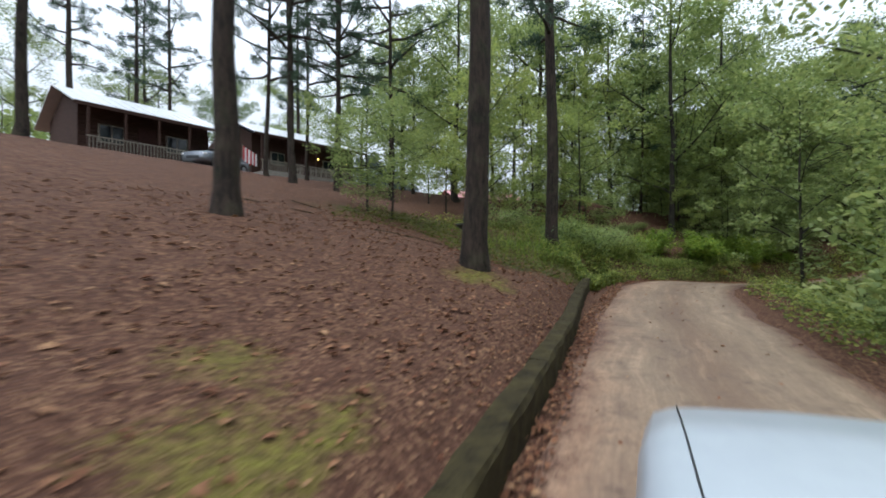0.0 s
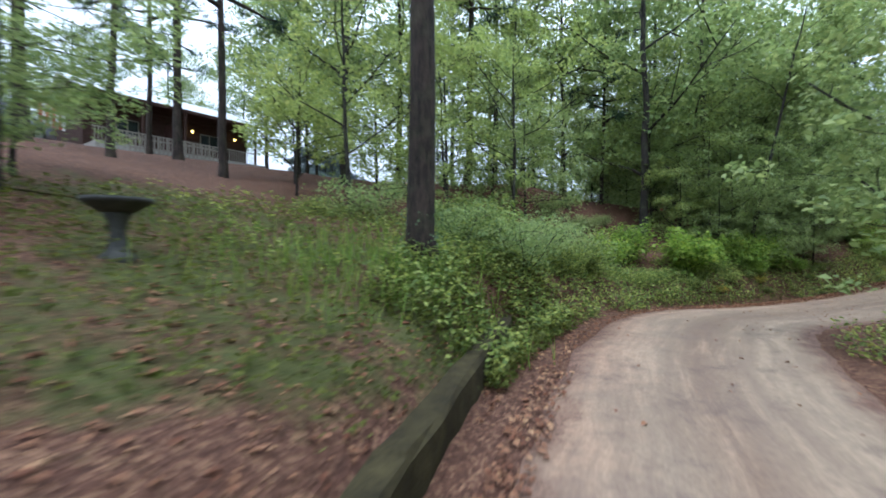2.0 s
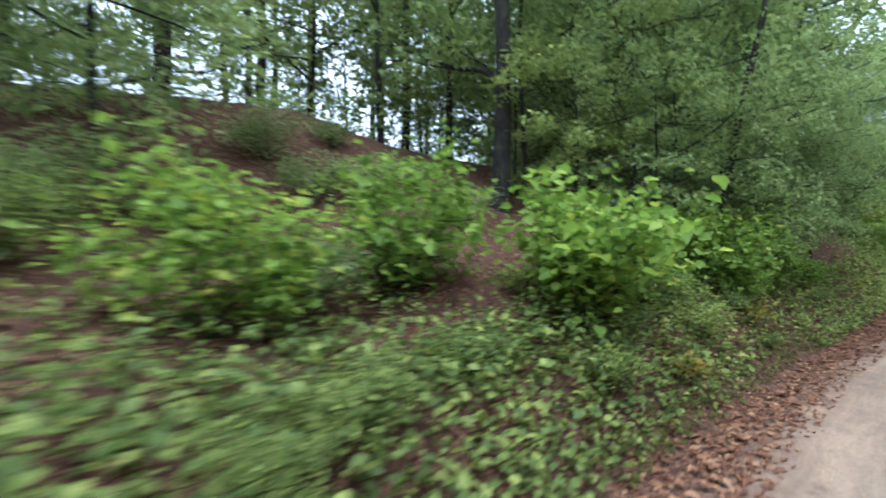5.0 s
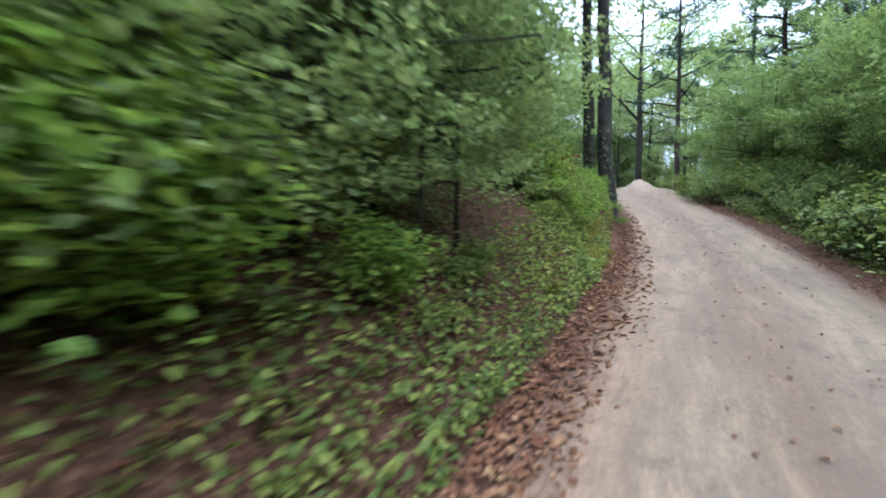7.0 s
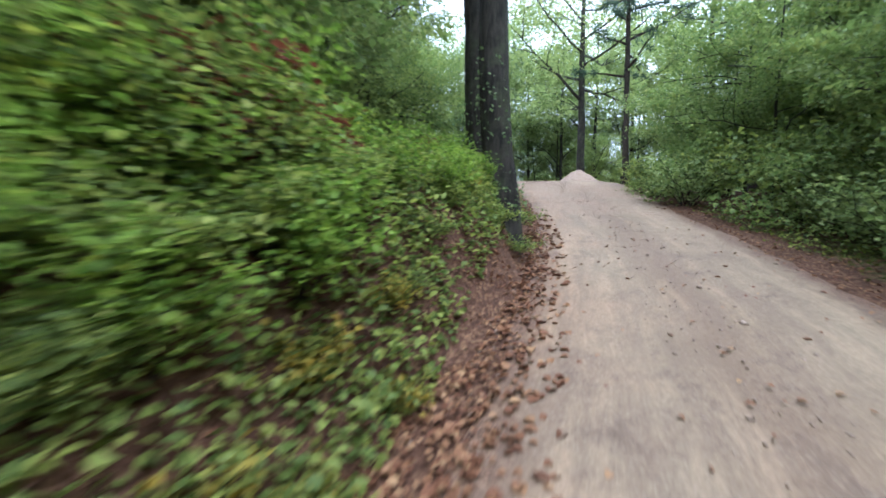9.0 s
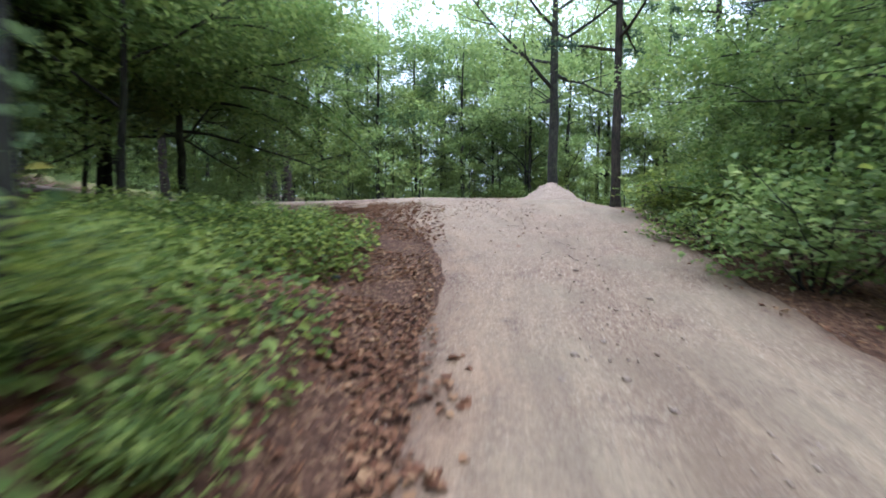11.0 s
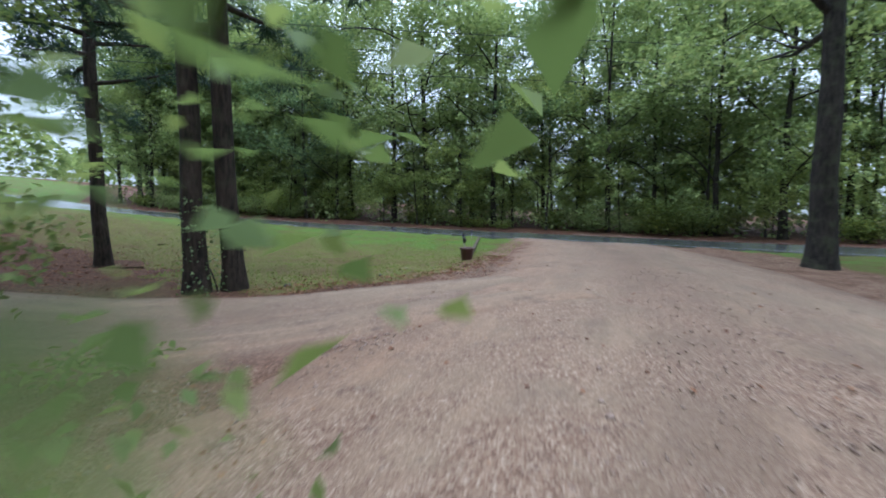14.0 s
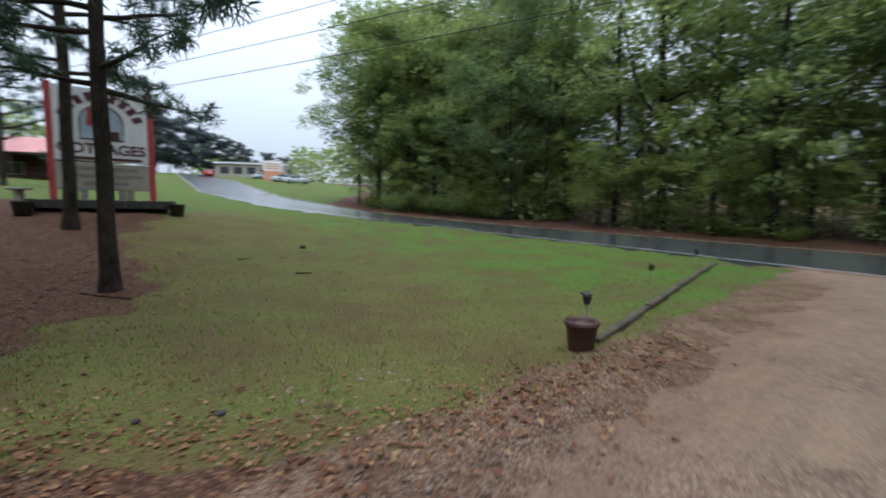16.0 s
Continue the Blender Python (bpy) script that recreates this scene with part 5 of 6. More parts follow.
def cabin(name, left, right, floor, eave, label, lit=False, depth=6.5, roof_mat="pale_metal_roof", wall_mat="cabin_wood", rail=True):
    """A cabin with a porch along its front. left, right: ends of the front, seen from the drive."""
    a, b = np.array(left), np.array(right)
    length = float(np.hypot(*(b - a)))
    t = thing(name, (a[0], a[1], floor), label, "cabin", turn=math.degrees(math.atan2(b[1] - a[1], b[0] - a[0])))
    h = eave - floor
    part("foundation", box(length + 0.2, depth + 2.0, 2.0, (length / 2, depth / 2 - 0.9, -1.0)), "grey_stone", t)
    wall = part("wall", box(length, 0.2, h + 0.3, (length / 2, 0.7, (h + 0.3) / 2)), wall_mat, t)
    for i in range(int(h / 0.2)):
        part("log_course", box(length + 0.06, 0.07, 0.175, (length / 2, 0.585, 0.1 + i * 0.2), 0.025), wall_mat, wall)
    for x in (0.1, length - 0.1):
        bm = bmesh.new()
        vs = [bm.verts.new(q) for q in ((x - 0.1, 0.8, 0), (x - 0.1, depth, 0), (x - 0.1, depth, h + 0.3), (x - 0.1, depth / 2 + 0.3, h + 1.4), (x - 0.1, 0.8, h + 0.3))]
        r = bmesh.ops.extrude_face_region(bm, geom=[bm.faces.new(vs)])
        bmesh.ops.translate(bm, verts=[g for g in r["geom"] if isinstance(g, bmesh.types.BMVert)], vec=(0.2, 0, 0))
        part("gable_wall", bm, wall_mat, t)
    part("back_wall", box(length, 0.2, h + 0.3, (length / 2, depth - 0.1, (h + 0.3) / 2)), wall_mat, t)
    pitch = math.atan2(1.75, depth / 2 + 1.2)
    run = math.hypot(1.75, depth / 2 + 1.2)
    roof = part("roof", box(length + 1.0, run, 0.07, (length / 2, -0.9 + (depth / 2 + 1.2) / 2, h + 0.02 + 1.75 / 2), 0, (math.degrees(pitch), 0, 0)), roof_mat, t)
    part("roof", box(length + 1.0, run, 0.07, (length / 2, depth + 0.6 + 0.9 - (depth / 2 + 1.2) / 2, h + 0.02 + 1.75 / 2), 0, (-math.degrees(pitch), 0, 0)), roof_mat, t)
    for i in range(int(length / 0.6) + 1):
        part("seam", box(0.03, run, 0.035, (0.1 + i * 0.6, -0.9 + (depth / 2 + 1.2) / 2, h + 0.07 + 1.75 / 2), 0, (math.degrees(pitch), 0, 0)), roof_mat, roof)
    part("fascia", box(length + 1.0, 0.04, 0.18, (length / 2, -0.93, h - 0.06)), "cabin_wood", t)
    part("porch_floor", box(length, 1.7, 0.12, (length / 2, -0.25, 0.0)), "grey_wood", t)
    for i in range(5):
        part("post", box(0.12, 0.12, h, (0.1 + i * (length - 0.2) / 4, -0.85, h / 2), 0.01), wall_mat, t)
    if rail:
        r = part("railing", box(length, 0.06, 0.06, (length / 2, -0.95, 0.92), 0.01), "grey_wood", t)
        part("bottom_rail", box(length, 0.05, 0.05, (length / 2, -0.95, 0.15), 0.01), "grey_wood", r)
        picket = None
        for i in range(int(length / 0.16)):
            if picket is None:
                picket = part("picket", box(0.045, 0.03, 0.76, (0, 0, 0)), "grey_wood", r)
                ob = picket
            else:
                ob = part("picket", picket.data, None, r)
            ob.location = (0.12 + i * 0.16, -0.95, 0.535)
    for x in (length * 0.22, length * 0.72):
        w = part("window", box(1.2, 0.06, 1.0, (x, 0.53, 1.45), 0.01), "grey_wood", t)
        part("pane", box(0.5, 0.02, 0.86, (x - 0.28, 0.495, 1.45)), "dark_glass", w)
        part("pane", box(0.5, 0.02, 0.86, (x + 0.28, 0.495, 1.45)), "dark_glass", w)
    d = part("door", box(0.92, 0.06, 2.03, (length * 0.48, 0.53, 1.06), 0.01), "shed_wood", t)
    part("door_handle", box(0.03, 0.06, 0.12, (length * 0.48 + 0.36, 0.47, 1.05), 0.008), "black_trim", d)
    if lit:
        for x in (length * 0.6, length * 0.9):
            lamp = part("porch_lamp", box(0.12, 0.1, 0.22, (x, 0.5, 2.0), 0.02), "black_trim", t)
            part("bulb", cone(0.06, 0.05, 0.13, (x, 0.4, 1.9), 10), "porch_bulb", lamp)
    return t


cabin("cabin", (-18.6, 22.4), (-14.6, 27.6), 6.3, 8.85, "dark brown log cabin with a pale metal roof and porch railing")
cabin("cabin", (-14.3, 33.2), (-8.0, 40.3), 7.3, 10.2, "log cabin with a porch, pale metal roof and lit porch lamps", True)
cabin("house", (2.0, 70.0), (13.5, 74.5), 7.0, 9.6, "long brown house with a faded red metal roof", roof_mat="red_metal_roof", rail=False)


def flag():
    """Striped flag on a short staff at the corner of a cabin."""
    x, y = -13.1, 28.5
    t = thing("flag", (x, y, ground_at(x, y) - 0.1), "small red and white striped flag on a staff", "flag", turn=40)
    part("staff", cone(0.022, 0.016, 2.0, (0, 0, 0), 8), "grey_wood", t)
    cloth = part("cloth", box(0.03, 0.02, 1.0, (0.02, 0, 1.45)), "cloth_red", t)
    for i in range(8):
        bm = box(0.115, 0.018, 1.0 - 0.03 * i, (0.08 + 0.11 * i, 0.03 * math.sin(i * 1.1), 1.42 - 0.045 * i), 0.004, (0, 0, 14 * math.cos(i * 1.1)))
        part("stripe", bm, "cloth_red" if i % 2 == 0 else "sign_white", cloth)


flag()


def picket_fence():
    a, b = np.array((-10.3, 30.3)), np.array((-7.6, 33.2))
    n = 20
    t = thing("picket_fence", (a[0], a[1], 0), "short weathered grey picket fence beside the cabin", "fence")
    turn = math.degrees(math.atan2(b[1] - a[1], b[0] - a[0]))
    first = None
    for i in range(n):
        p = a + (b - a) * i / (n - 1)
        if first is None:
            bm = box(0.07, 0.02, 0.95, (0, 0, 0.4))
            first = ob = part("picket", bm, "grey_wood", t)
        else:
            ob = part("picket", first.data, None, t)
        ob.matrix_basis = pose(p[0] - a[0], p[1] - a[1], ground_at(*p), 0, 0, turn)
    L = float(np.hypot(*(b - a)))
    m = (a + b) / 2
    slope = math.degrees(math.atan2(ground_at(*b) - ground_at(*a), L))
    for z in (0.25, 0.7):
        r = part("rail", box(L, 0.03, 0.07), "grey_wood", t)
        r.matrix_basis = pose(m[0] - a[0], m[1] - a[1], (ground_at(*a) + ground_at(*b)) / 2 + z, 0, -slope, turn)


picket_fence()


# ---- cars ----
def car(name, label, paint, category="car"):
    """A saloon with its nose to +x and its wheels on z = 0."""
    t = thing(name, (0, 0, 0), label, category)
    st = np.array([  # place, half width, sill, shoulder, middle of the deck
        (-2.42, 0.62, 0.45, 0.78, 0.84), (-2.34, 0.78, 0.30, 0.90, 0.98), (-1.9, 0.88, 0.24, 0.94, 1.03), (-1.0, 0.91, 0.22, 0.95, 1.0), (0.0, 0.915, 0.22, 0.94, 0.98),
        (0.75, 0.915, 0.22, 0.945, 1.0), (1.1, 0.91, 0.22, 0.93, 0.985), (1.55, 0.895, 0.23, 0.90, 0.945), (1.9, 0.86, 0.26, 0.85, 0.90), (2.05, 0.78, 0.3, 0.74, 0.79), (2.14, 0.62, 0.38, 0.6, 0.62)])
    v, k = [], 0
    for x, w, lo, sh, top in st:
        half = [(0.0, lo), (w * 0.9, lo), (w * 0.985, lo + 0.1), (w, lo + (sh - lo) * 0.5), (w * 0.985, sh - 0.09), (w * 0.95, sh - 0.02), (w * 0.885, sh + 0.005), (w * 0.8, sh + (top - sh) * 0.35), (w * 0.45, sh + (top - sh) * 0.85), (0.0, top)]
        ring = half + [(-a, b) for a, b in half[-2:0:-1]]
        k = len(ring)
        v += [(x, a, b) for a, b in ring]
    n = len(st)
    f = [[i * k + j, i * k + (j + 1) % k, (i + 1) * k + (j + 1) % k, (i + 1) * k + j] for i in range(n - 1) for j in range(k)]
    f += [list(range(k))[::-1], [(n - 1) * k + j for j in range(k)]]
    body = part("body", mesh_from("body", v, f, paint, True), None, t)
    # hood seams, cowl and glass
    seam = [(1.93, 0.735, 0.86), (1.55, 0.75, 0.915), (1.1, 0.765, 0.945), (0.6, 0.775, 0.965)]
    for s in (1, -1):
        vv, ff = tube([(x, y * s, z - 0.004) for x, y, z in seam], [0.0035] * 4, 5)
        part("hood_seam", mesh_from("hood_seam", vv, ff, "black_trim"), None, body)
    vv, ff = tube([(0.6 + 0.2 * math.cos(u * 1.2), 0.76 * u, 0.985 + 0.02 * math.cos(u * 1.5)) for u in np.linspace(-1, 1, 9)], [0.05] * 9, 6)
    part("cowl", mesh_from("cowl", vv, ff, "black_trim", True), None, t)

    def sheet(nm, quad, mat, thick=0.02):
        bm = bmesh.new()
        fc = bm.faces.new([bm.verts.new(q) for q in quad])
        fc.normal_update()
        nrm = fc.normal.copy()
        r = bmesh.ops.extrude_face_region(bm, geom=[fc])
        bmesh.ops.translate(bm, verts=[g for g in r["geom"] if isinstance(g, bmesh.types.BMVert)], vec=-nrm * thick)
        bmesh.ops.recalc_face_normals(bm, faces=bm.faces[:])
        return part(nm, bm, mat, t)
    sheet("windshield", [(0.68, -0.74, 0.98), (0.68, 0.74, 0.98), (-0.12, 0.58, 1.43), (-0.12, -0.58, 1.43)], "dark_glass")
    sheet("rear_window", [(-1.62, 0.68, 1.0), (-1.62, -0.68, 1.0), (-1.0, -0.56, 1.42), (-1.0, 0.56, 1.42)], "dark_glass")
    part("roof", box(1.0, 1.18, 0.05, (-0.56, 0, 1.445), 0.02), paint, t)
    for s in (1, -1):
        q = [(0.52, 0.80 * s, 0.99), (-1.45, 0.79 * s, 0.99), (-0.95, 0.62 * s, 1.41), (-0.12, 0.63 * s, 1.41)]
        sheet("side_window", q if s > 0 else q[::-1], "dark_glass")
        vv, ff = tube([(0.7, 0.77 * s, 0.97), (0.3, 0.69 * s, 1.23), (-0.12, 0.61 * s, 1.44), (-0.98, 0.6 * s, 1.44), (-1.7, 0.74 * s, 0.98)], [0.03] * 5, 6)
        part("pillar", mesh_from("pillar", vv, ff, paint, True), None, t)
        vv, ff = tube([(-0.22, 0.8 * s, 0.98), (-0.25, 0.62 * s, 1.43)], [0.03] * 2, 6)
        part("door_pillar", mesh_from("door_pillar", vv, ff, "black_trim", True), None, t)
        for x in (0.86, -0.22, -1.2):
            part("door_seam", box(0.008, 0.012, 0.6, (x, 0.912 * s, 0.62)), "black_trim", body)
        for x in (0.05, -1.0):
            part("door_handle", box(0.16, 0.03, 0.03, (x, 0.915 * s, 0.84), 0.01), paint, t)
        m = part("mirror", box(0.12, 0.2, 0.14, (0.45, 1.0 * s, 1.02), 0.04), paint, t)
        part("mirror_glass", box(0.01, 0.17, 0.11, (0.386, 1.0 * s, 1.02)), "dark_glass", m)
        part("headlight", box(0.22, 0.28, 0.12, (1.98, 0.66 * s, 0.7), 0.04, (0, 0, -22 * s)), "lamp_lens", t)
        part("tail_light", box(0.1, 0.3, 0.15, (-2.34, 0.62 * s, 0.84), 0.03, (0, 0, 14 * s)), "tail_lens", t)
        for x in (1.33, -1.38):
            arch = part("wheel_arch", cone(0.37, 0.37, 0.06, (x, (0.87 if s > 0 else -0.93), 0.33), 24, (-90, 0, 0)), "black_trim", t)
            w = part("wheel", cone(0.2, 0.2, 0.19, (x, 0.745 * s - 0.095 + (0.095 if s > 0 else -0.095), 0.33), 20, (-90, 0, 0)), "alloy", t)
            vv, ff = lathe([(0.2, -0.1), (0.3, -0.105), (0.33, -0.07), (0.33, 0.07), (0.3, 0.105), (0.2, 0.1)], 28)
            vv = np.stack([vv[:, 0] + x, vv[:, 2] + 0.85 * s, vv[:, 1] + 0.33], 1)
            part("tyre", mesh_from("tyre", vv, ff, "tyre_rubber", True), None, w)
    part("grille", box(0.03, 0.8, 0.16, (2.13, 0, 0.5), 0.01), "black_trim", t)
    part("bumper", box(0.16, 1.5, 0.16, (-2.36, 0, 0.42), 0.05), paint, t)
    part("number_plate", box(0.012, 0.3, 0.15, (-2.43, 0, 0.62)), "sign_white", t)
    return t


HEAD = -22.3
fx, fy = -math.sin(radians(HEAD)), math.cos(radians(HEAD))
OWN = car("car", "white saloon car standing on the gravel drive", "white_paint")
OWN.matrix_basis = pose(0.93 * fy, -0.93 * fx, -0.02, 0, -1.7, 90 + HEAD)
SILVER = car("parked_car", "dull grey car parked in front of the cabins", "silver_paint")
SILVER.matrix_basis = pose(-14.0, 27.0, ground_at(-14.0, 27.0) - 0.03, 0, 0, 262)
FARCAR = car("parked_car", "white car parked in a distant lot", "white_paint")
REDCAR = car("car", "red car seen from behind on the highway", "red_paint")


def on_highway(i, u, d):
    p = HIGHWAY[i, :2] + u * (HIGHWAY[i + 1, :2] - HIGHWAY[i, :2])
    k = HIGHWAY[i + 1, :2] - HIGHWAY[i, :2]
    k = k / np.hypot(*k)
    return float(p[0] - k[1] * d), float(p[1] + k[0] * d), math.degrees(math.atan2(k[1], k[0]))


x, y, a = on_highway(9, 0.5, -1.8)
REDCAR.matrix_basis = pose(x, y, ground_at(x, y) + 0.06, 0, 0, a)
for px, d, turn in ((-0.36, 84, 40), (-0.345, 88, 80), (-0.33, 80, 20), (-0.41, 100, 60)):
    x, y = far_spot(px, d)
    copy_thing(FARCAR, pose(x, y, ground_at(x, y) + 0.02, 0, 0, turn))
discard(FARCAR)


# ---- the mouth of the drive ----
def gravel_pile():
    x, y = 42.0, 31.7
    n, m = 40, 16
    a = np.linspace(0, 2 * np.pi, n, endpoint=False)
    rows = []
    for i in range(m):
        u = i / (m - 1)
        r = (1.15 + 0.18 * np.sin(a * 2 + 1) + 0.08 * np.sin(a * 5)) * (1 - u) + 0.01
        h = 0.78 * (1 - (1 - u) ** 1.35) - 0.12
        jit = 0.025 * R.normal(size=n)
        rows.append(np.stack([r * np.cos(a), r * np.sin(a), h + jit + 0 * a], 1))
    v = np.concatenate(rows)
    i, j = np.meshgrid(np.arange(m - 1), np.arange(n), indexing="ij")
    f = np.stack([i * n + j, i * n + (j + 1) % n, (i + 1) * n + (j + 1) % n, (i + 1) * n + j], -1).reshape(-1, 4)
    t = tagged(new("mound", mesh_from("mound", v, f, "pile_gravel", True)), "pale heap of loose gravel beside the drive", "gravel heap")
    t.matrix_basis = pose(x, y, ground_at(x, y), 0, 0, 30) @ Matrix.Diagonal((0.8, 0.8, 0.72, 1))


gravel_pile()


def flower_pot():
    x, y = 45.6, 41.9
    t = thing("flower_pot", (x, y, ground_at(x, y) - 0.01), "empty round brown plastic flower pot on the lawn", "plant pot")
    v, f = lathe([(0.0, 0.0), (0.13, 0.0), (0.14, 0.02), (0.178, 0.31), (0.195, 0.315), (0.2, 0.33), (0.2, 0.37), (0.185, 0.375), (0.175, 0.34), (0.17, 0.3), (0.0, 0.28)], 32)
    part("body", mesh_from("body", v, f, "brown_plastic", True), None, t)


flower_pot()


def solar_light(x, y, h, turn):
    t = thing("solar_light", (x, y, ground_at(x, y) - 0.03), "black solar garden light on a thin stake in the lawn", "garden light", "garden lights")
    t.rotation_euler[2] = radians(turn)
    part("stake", cone(0.008, 0.012, h, (0, 0, 0), 8), "grey_stone", t)
    part("lamp_head", cone(0.035, 0.06, 0.1, (0, 0, h - 0.02), 12), "black_plastic", t)
    part("panel", box(0.13, 0.09, 0.02, (0, 0.01, h + 0.11), 0.005, (25, 0, 0)), "black_plastic", t)


for x, y, h, turn in ((45.78, 42.25, 0.52, 30), (48.3, 45.6, 0.4, 60), (51.0, 48.5, 0.36, 10)):
    solar_light(x, y, h, turn)


def edging():
    a, b = np.array((45.85, 42.1)), np.array((51.8, 48.9))
    t = thing("edging_timber", (0, 0, 0), "weathered landscape timber edging laid in the grass", "timber edging")
    n = 4
    for i in range(n):
        p, q = a + (b - a) * i / n, a + (b - a) * (i + 0.97) / n
        L = float(np.hypot(*(q - p)))
        m = (p + q) / 2
        ob = part("timber", box(L, 0.11, 0.15, (0, 0, 0.015), 0.02), "weathered_timber", t)
        ob.matrix_basis = pose(m[0], m[1], ground_at(*m), 0, -math.degrees(math.atan2(ground_at(*q) - ground_at(*p), L)), math.degrees(math.atan2(q[1] - p[1], q[0] - p[0])))


edging()


def letters(text, size, at, parent, mat):
    c = bpy.data.curves.new("lettering", "FONT")
    c.body, c.size, c.extrude, c.align_x, c.offset = text, size, 0.012, "CENTER", 0.012
    tmp = new("lettering", c)
    me = bpy.data.meshes.new_from_object(tmp.evaluated_get(bpy.context.evaluated_depsgraph_get()))
    bpy.data.objects.remove(tmp)
    me.materials.clear()
    me.materials.append(MATS[mat])
    ob = part("lettering", me, None, parent, "dark red lettering")
    ob.matrix_basis = pose(*at, 90, 0, 0)


def roadside_sign():
    x, y = far_spot(-0.768, 16.0)
    g = ground_at(x, y)
    turn = 36.0
    t = thing("roadside_sign", (x, y, g), "tall white sign with arched picture over grey marquee panel", "sign", turn=turn)
    for px in (-1.42, 1.45):
        part("post", box(0.2, 0.22, 4.4, (px, 0.05, 2.05), 0.01), "sign_red", t)
    for px in (-0.6, 0.5, 0.75):
        part("leg", box(0.22, 0.2, 0.9, (px, 0.05, 0.3), 0.01), "grey_wood", t)
    board = part("board", box(2.7, 0.12, 2.55, (0, 0, 2.9), 0.02), "sign_white", t)
    marquee = part("marquee", box(2.7, 0.14, 0.95, (0, 0, 1.08), 0.02), "marquee_panel", t)
    letters("COTTAGES", 0.5, (0, -0.065, 1.9), board, "letter_dark")
    part("bar", box(2.3, 0.015, 0.1, (0, -0.066, 1.72)), "letter_dark", board)
    for i in range(9):
        a = radians(160 - i * 17.5)
        part("bar", box(0.2, 0.02, 0.3, (1.12 * math.cos(a), -0.066, 2.85 + 1.12 * math.sin(a) * 0.95), 0, (0, -(math.degrees(a) - 90), 0)), "letter_dark", board)
    bm = bmesh.new()
    arc = [(0.62 * math.cos(u), -0.075, 3.0 + 0.6 * math.sin(u)) for u in np.linspace(0, np.pi, 15)] + [(-0.62, -0.075, 2.4), (0.62, -0.075, 2.4)]
    r = bmesh.ops.extrude_face_region(bm, geom=[bm.faces.new([bm.verts.new(q) for q in arc])])
    bmesh.ops.translate(bm, verts=[q for q in r["geom"] if isinstance(q, bmesh.types.BMVert)], vec=(0, 0.02, 0))
    pic = part("picture", bm, "sign_blue", board, "arched pale blue picture panel")
    vv, ff = tube(arc + arc[:1], [0.025] * (len(arc) + 1), 5)
    part("picture_frame", mesh_from("picture_frame", vv, ff, "letter_dark"), None, board)
    part("red_shape", box(0.42, 0.02, 0.6, (-0.2, -0.09, 3.15), 0.008, (0, 8, 0)), "sign_red", board)
    part("dark_shape", box(0.5, 0.02, 0.32, (0.25, -0.09, 2.55), 0.008), "letter_dark", board)
    for k, w in ((0.28, 1.9), (0.02, 2.2), (-0.24, 1.3)):
        part("bar", box(w, 0.02, 0.12, (0.05, -0.08, 1.08 + k)), "grey_wood", marquee)
    bed = thing("planting_bed", (x, y, g), "low grey stone bed at the foot of the sign", "planter", turn=turn)
    for i in range(11):
        part("block", box(0.36, 0.24, 0.3, (-1.9 + i * 0.38, -0.9, 0.08), 0.03), "dark_stone", bed)
        part("block", box(0.36, 0.24, 0.3, (-1.9 + i * 0.38, 0.9, 0.08), 0.03), "dark_stone", bed)
    part("soil", box(3.9, 1.6, 0.2, (0, 0, 0.06)), "brown_plastic", bed)
    c, s = math.cos(radians(turn)), math.sin(radians(turn))
    for lx, ly in ((-2.1, -1.2), (2.1, -1.0)):
        wx, wy = x + lx * c - ly * s, y + lx * s + ly * c
        tub = thing("planter_tub", (wx, wy, ground_at(wx, wy) - 0.02), "dark green plastic planter tub beside the sign", "planter", "planter tubs")
        v, f = lathe([(0.0, 0.0), (0.2, 0.0), (0.27, 0.4), (0.29, 0.41), (0.29, 0.45), (0.26, 0.45), (0.24, 0.38), (0.0, 0.36)], 24)
        part("body", mesh_from("body", v, f, "dark_stone", True), None, tub)
    bx, by = far_spot(-0.965, 15.4)
    b = thing("pedestal_table", (bx, by, ground_at(bx, by)), "small stone pedestal table on the grass", "table")
    part("tabletop", box(0.62, 0.4, 0.08, (0, 0, 0.5), 0.02), "grey_stone", b)
    part("leg", box(0.22, 0.22, 0.52, (0, 0, 0.22), 0.02), "grey_stone", b)


roadside_sign()


def far_sign():
    x, y = far_spot(-0.386, 90)
    t = thing("roadside_sign", (x, y, ground_at(x, y)), "distant white sign over an orange panel on brick", "sign", turn=20)
    part("base", box(3.6, 0.6, 2.2, (0, 0, 0.9), 0.02), "sign_orange", t)
    part("board", box(3.8, 0.4, 2.1, (0, 0, 3.0), 0.03), "sign_white", t)
    for k in (0.4, -0.1, -0.55):
        part("bar", box(2.8, 0.05, 0.2, (0, -0.22, 3.0 + k)), "sign_orange", t)
    x, y = far_spot(-0.43, 112)
    s = thing("store_building", (x, y, ground_at(x, y)), "long low roadside store with a pale flat roof", "building", turn=15)
    part("wall", box(16, 8, 3.2, (0, 0, 1.4)), "marquee_panel", s)
    part("roof", box(17, 9, 0.4, (0, 0, 3.2), 0.05), "pale_metal_roof", s)
    for i in range(5):
        part("window", box(2.0, 0.08, 1.6, (-6 + i * 3, -4.02, 1.5), 0.02), "dark_glass", s)


far_sign()


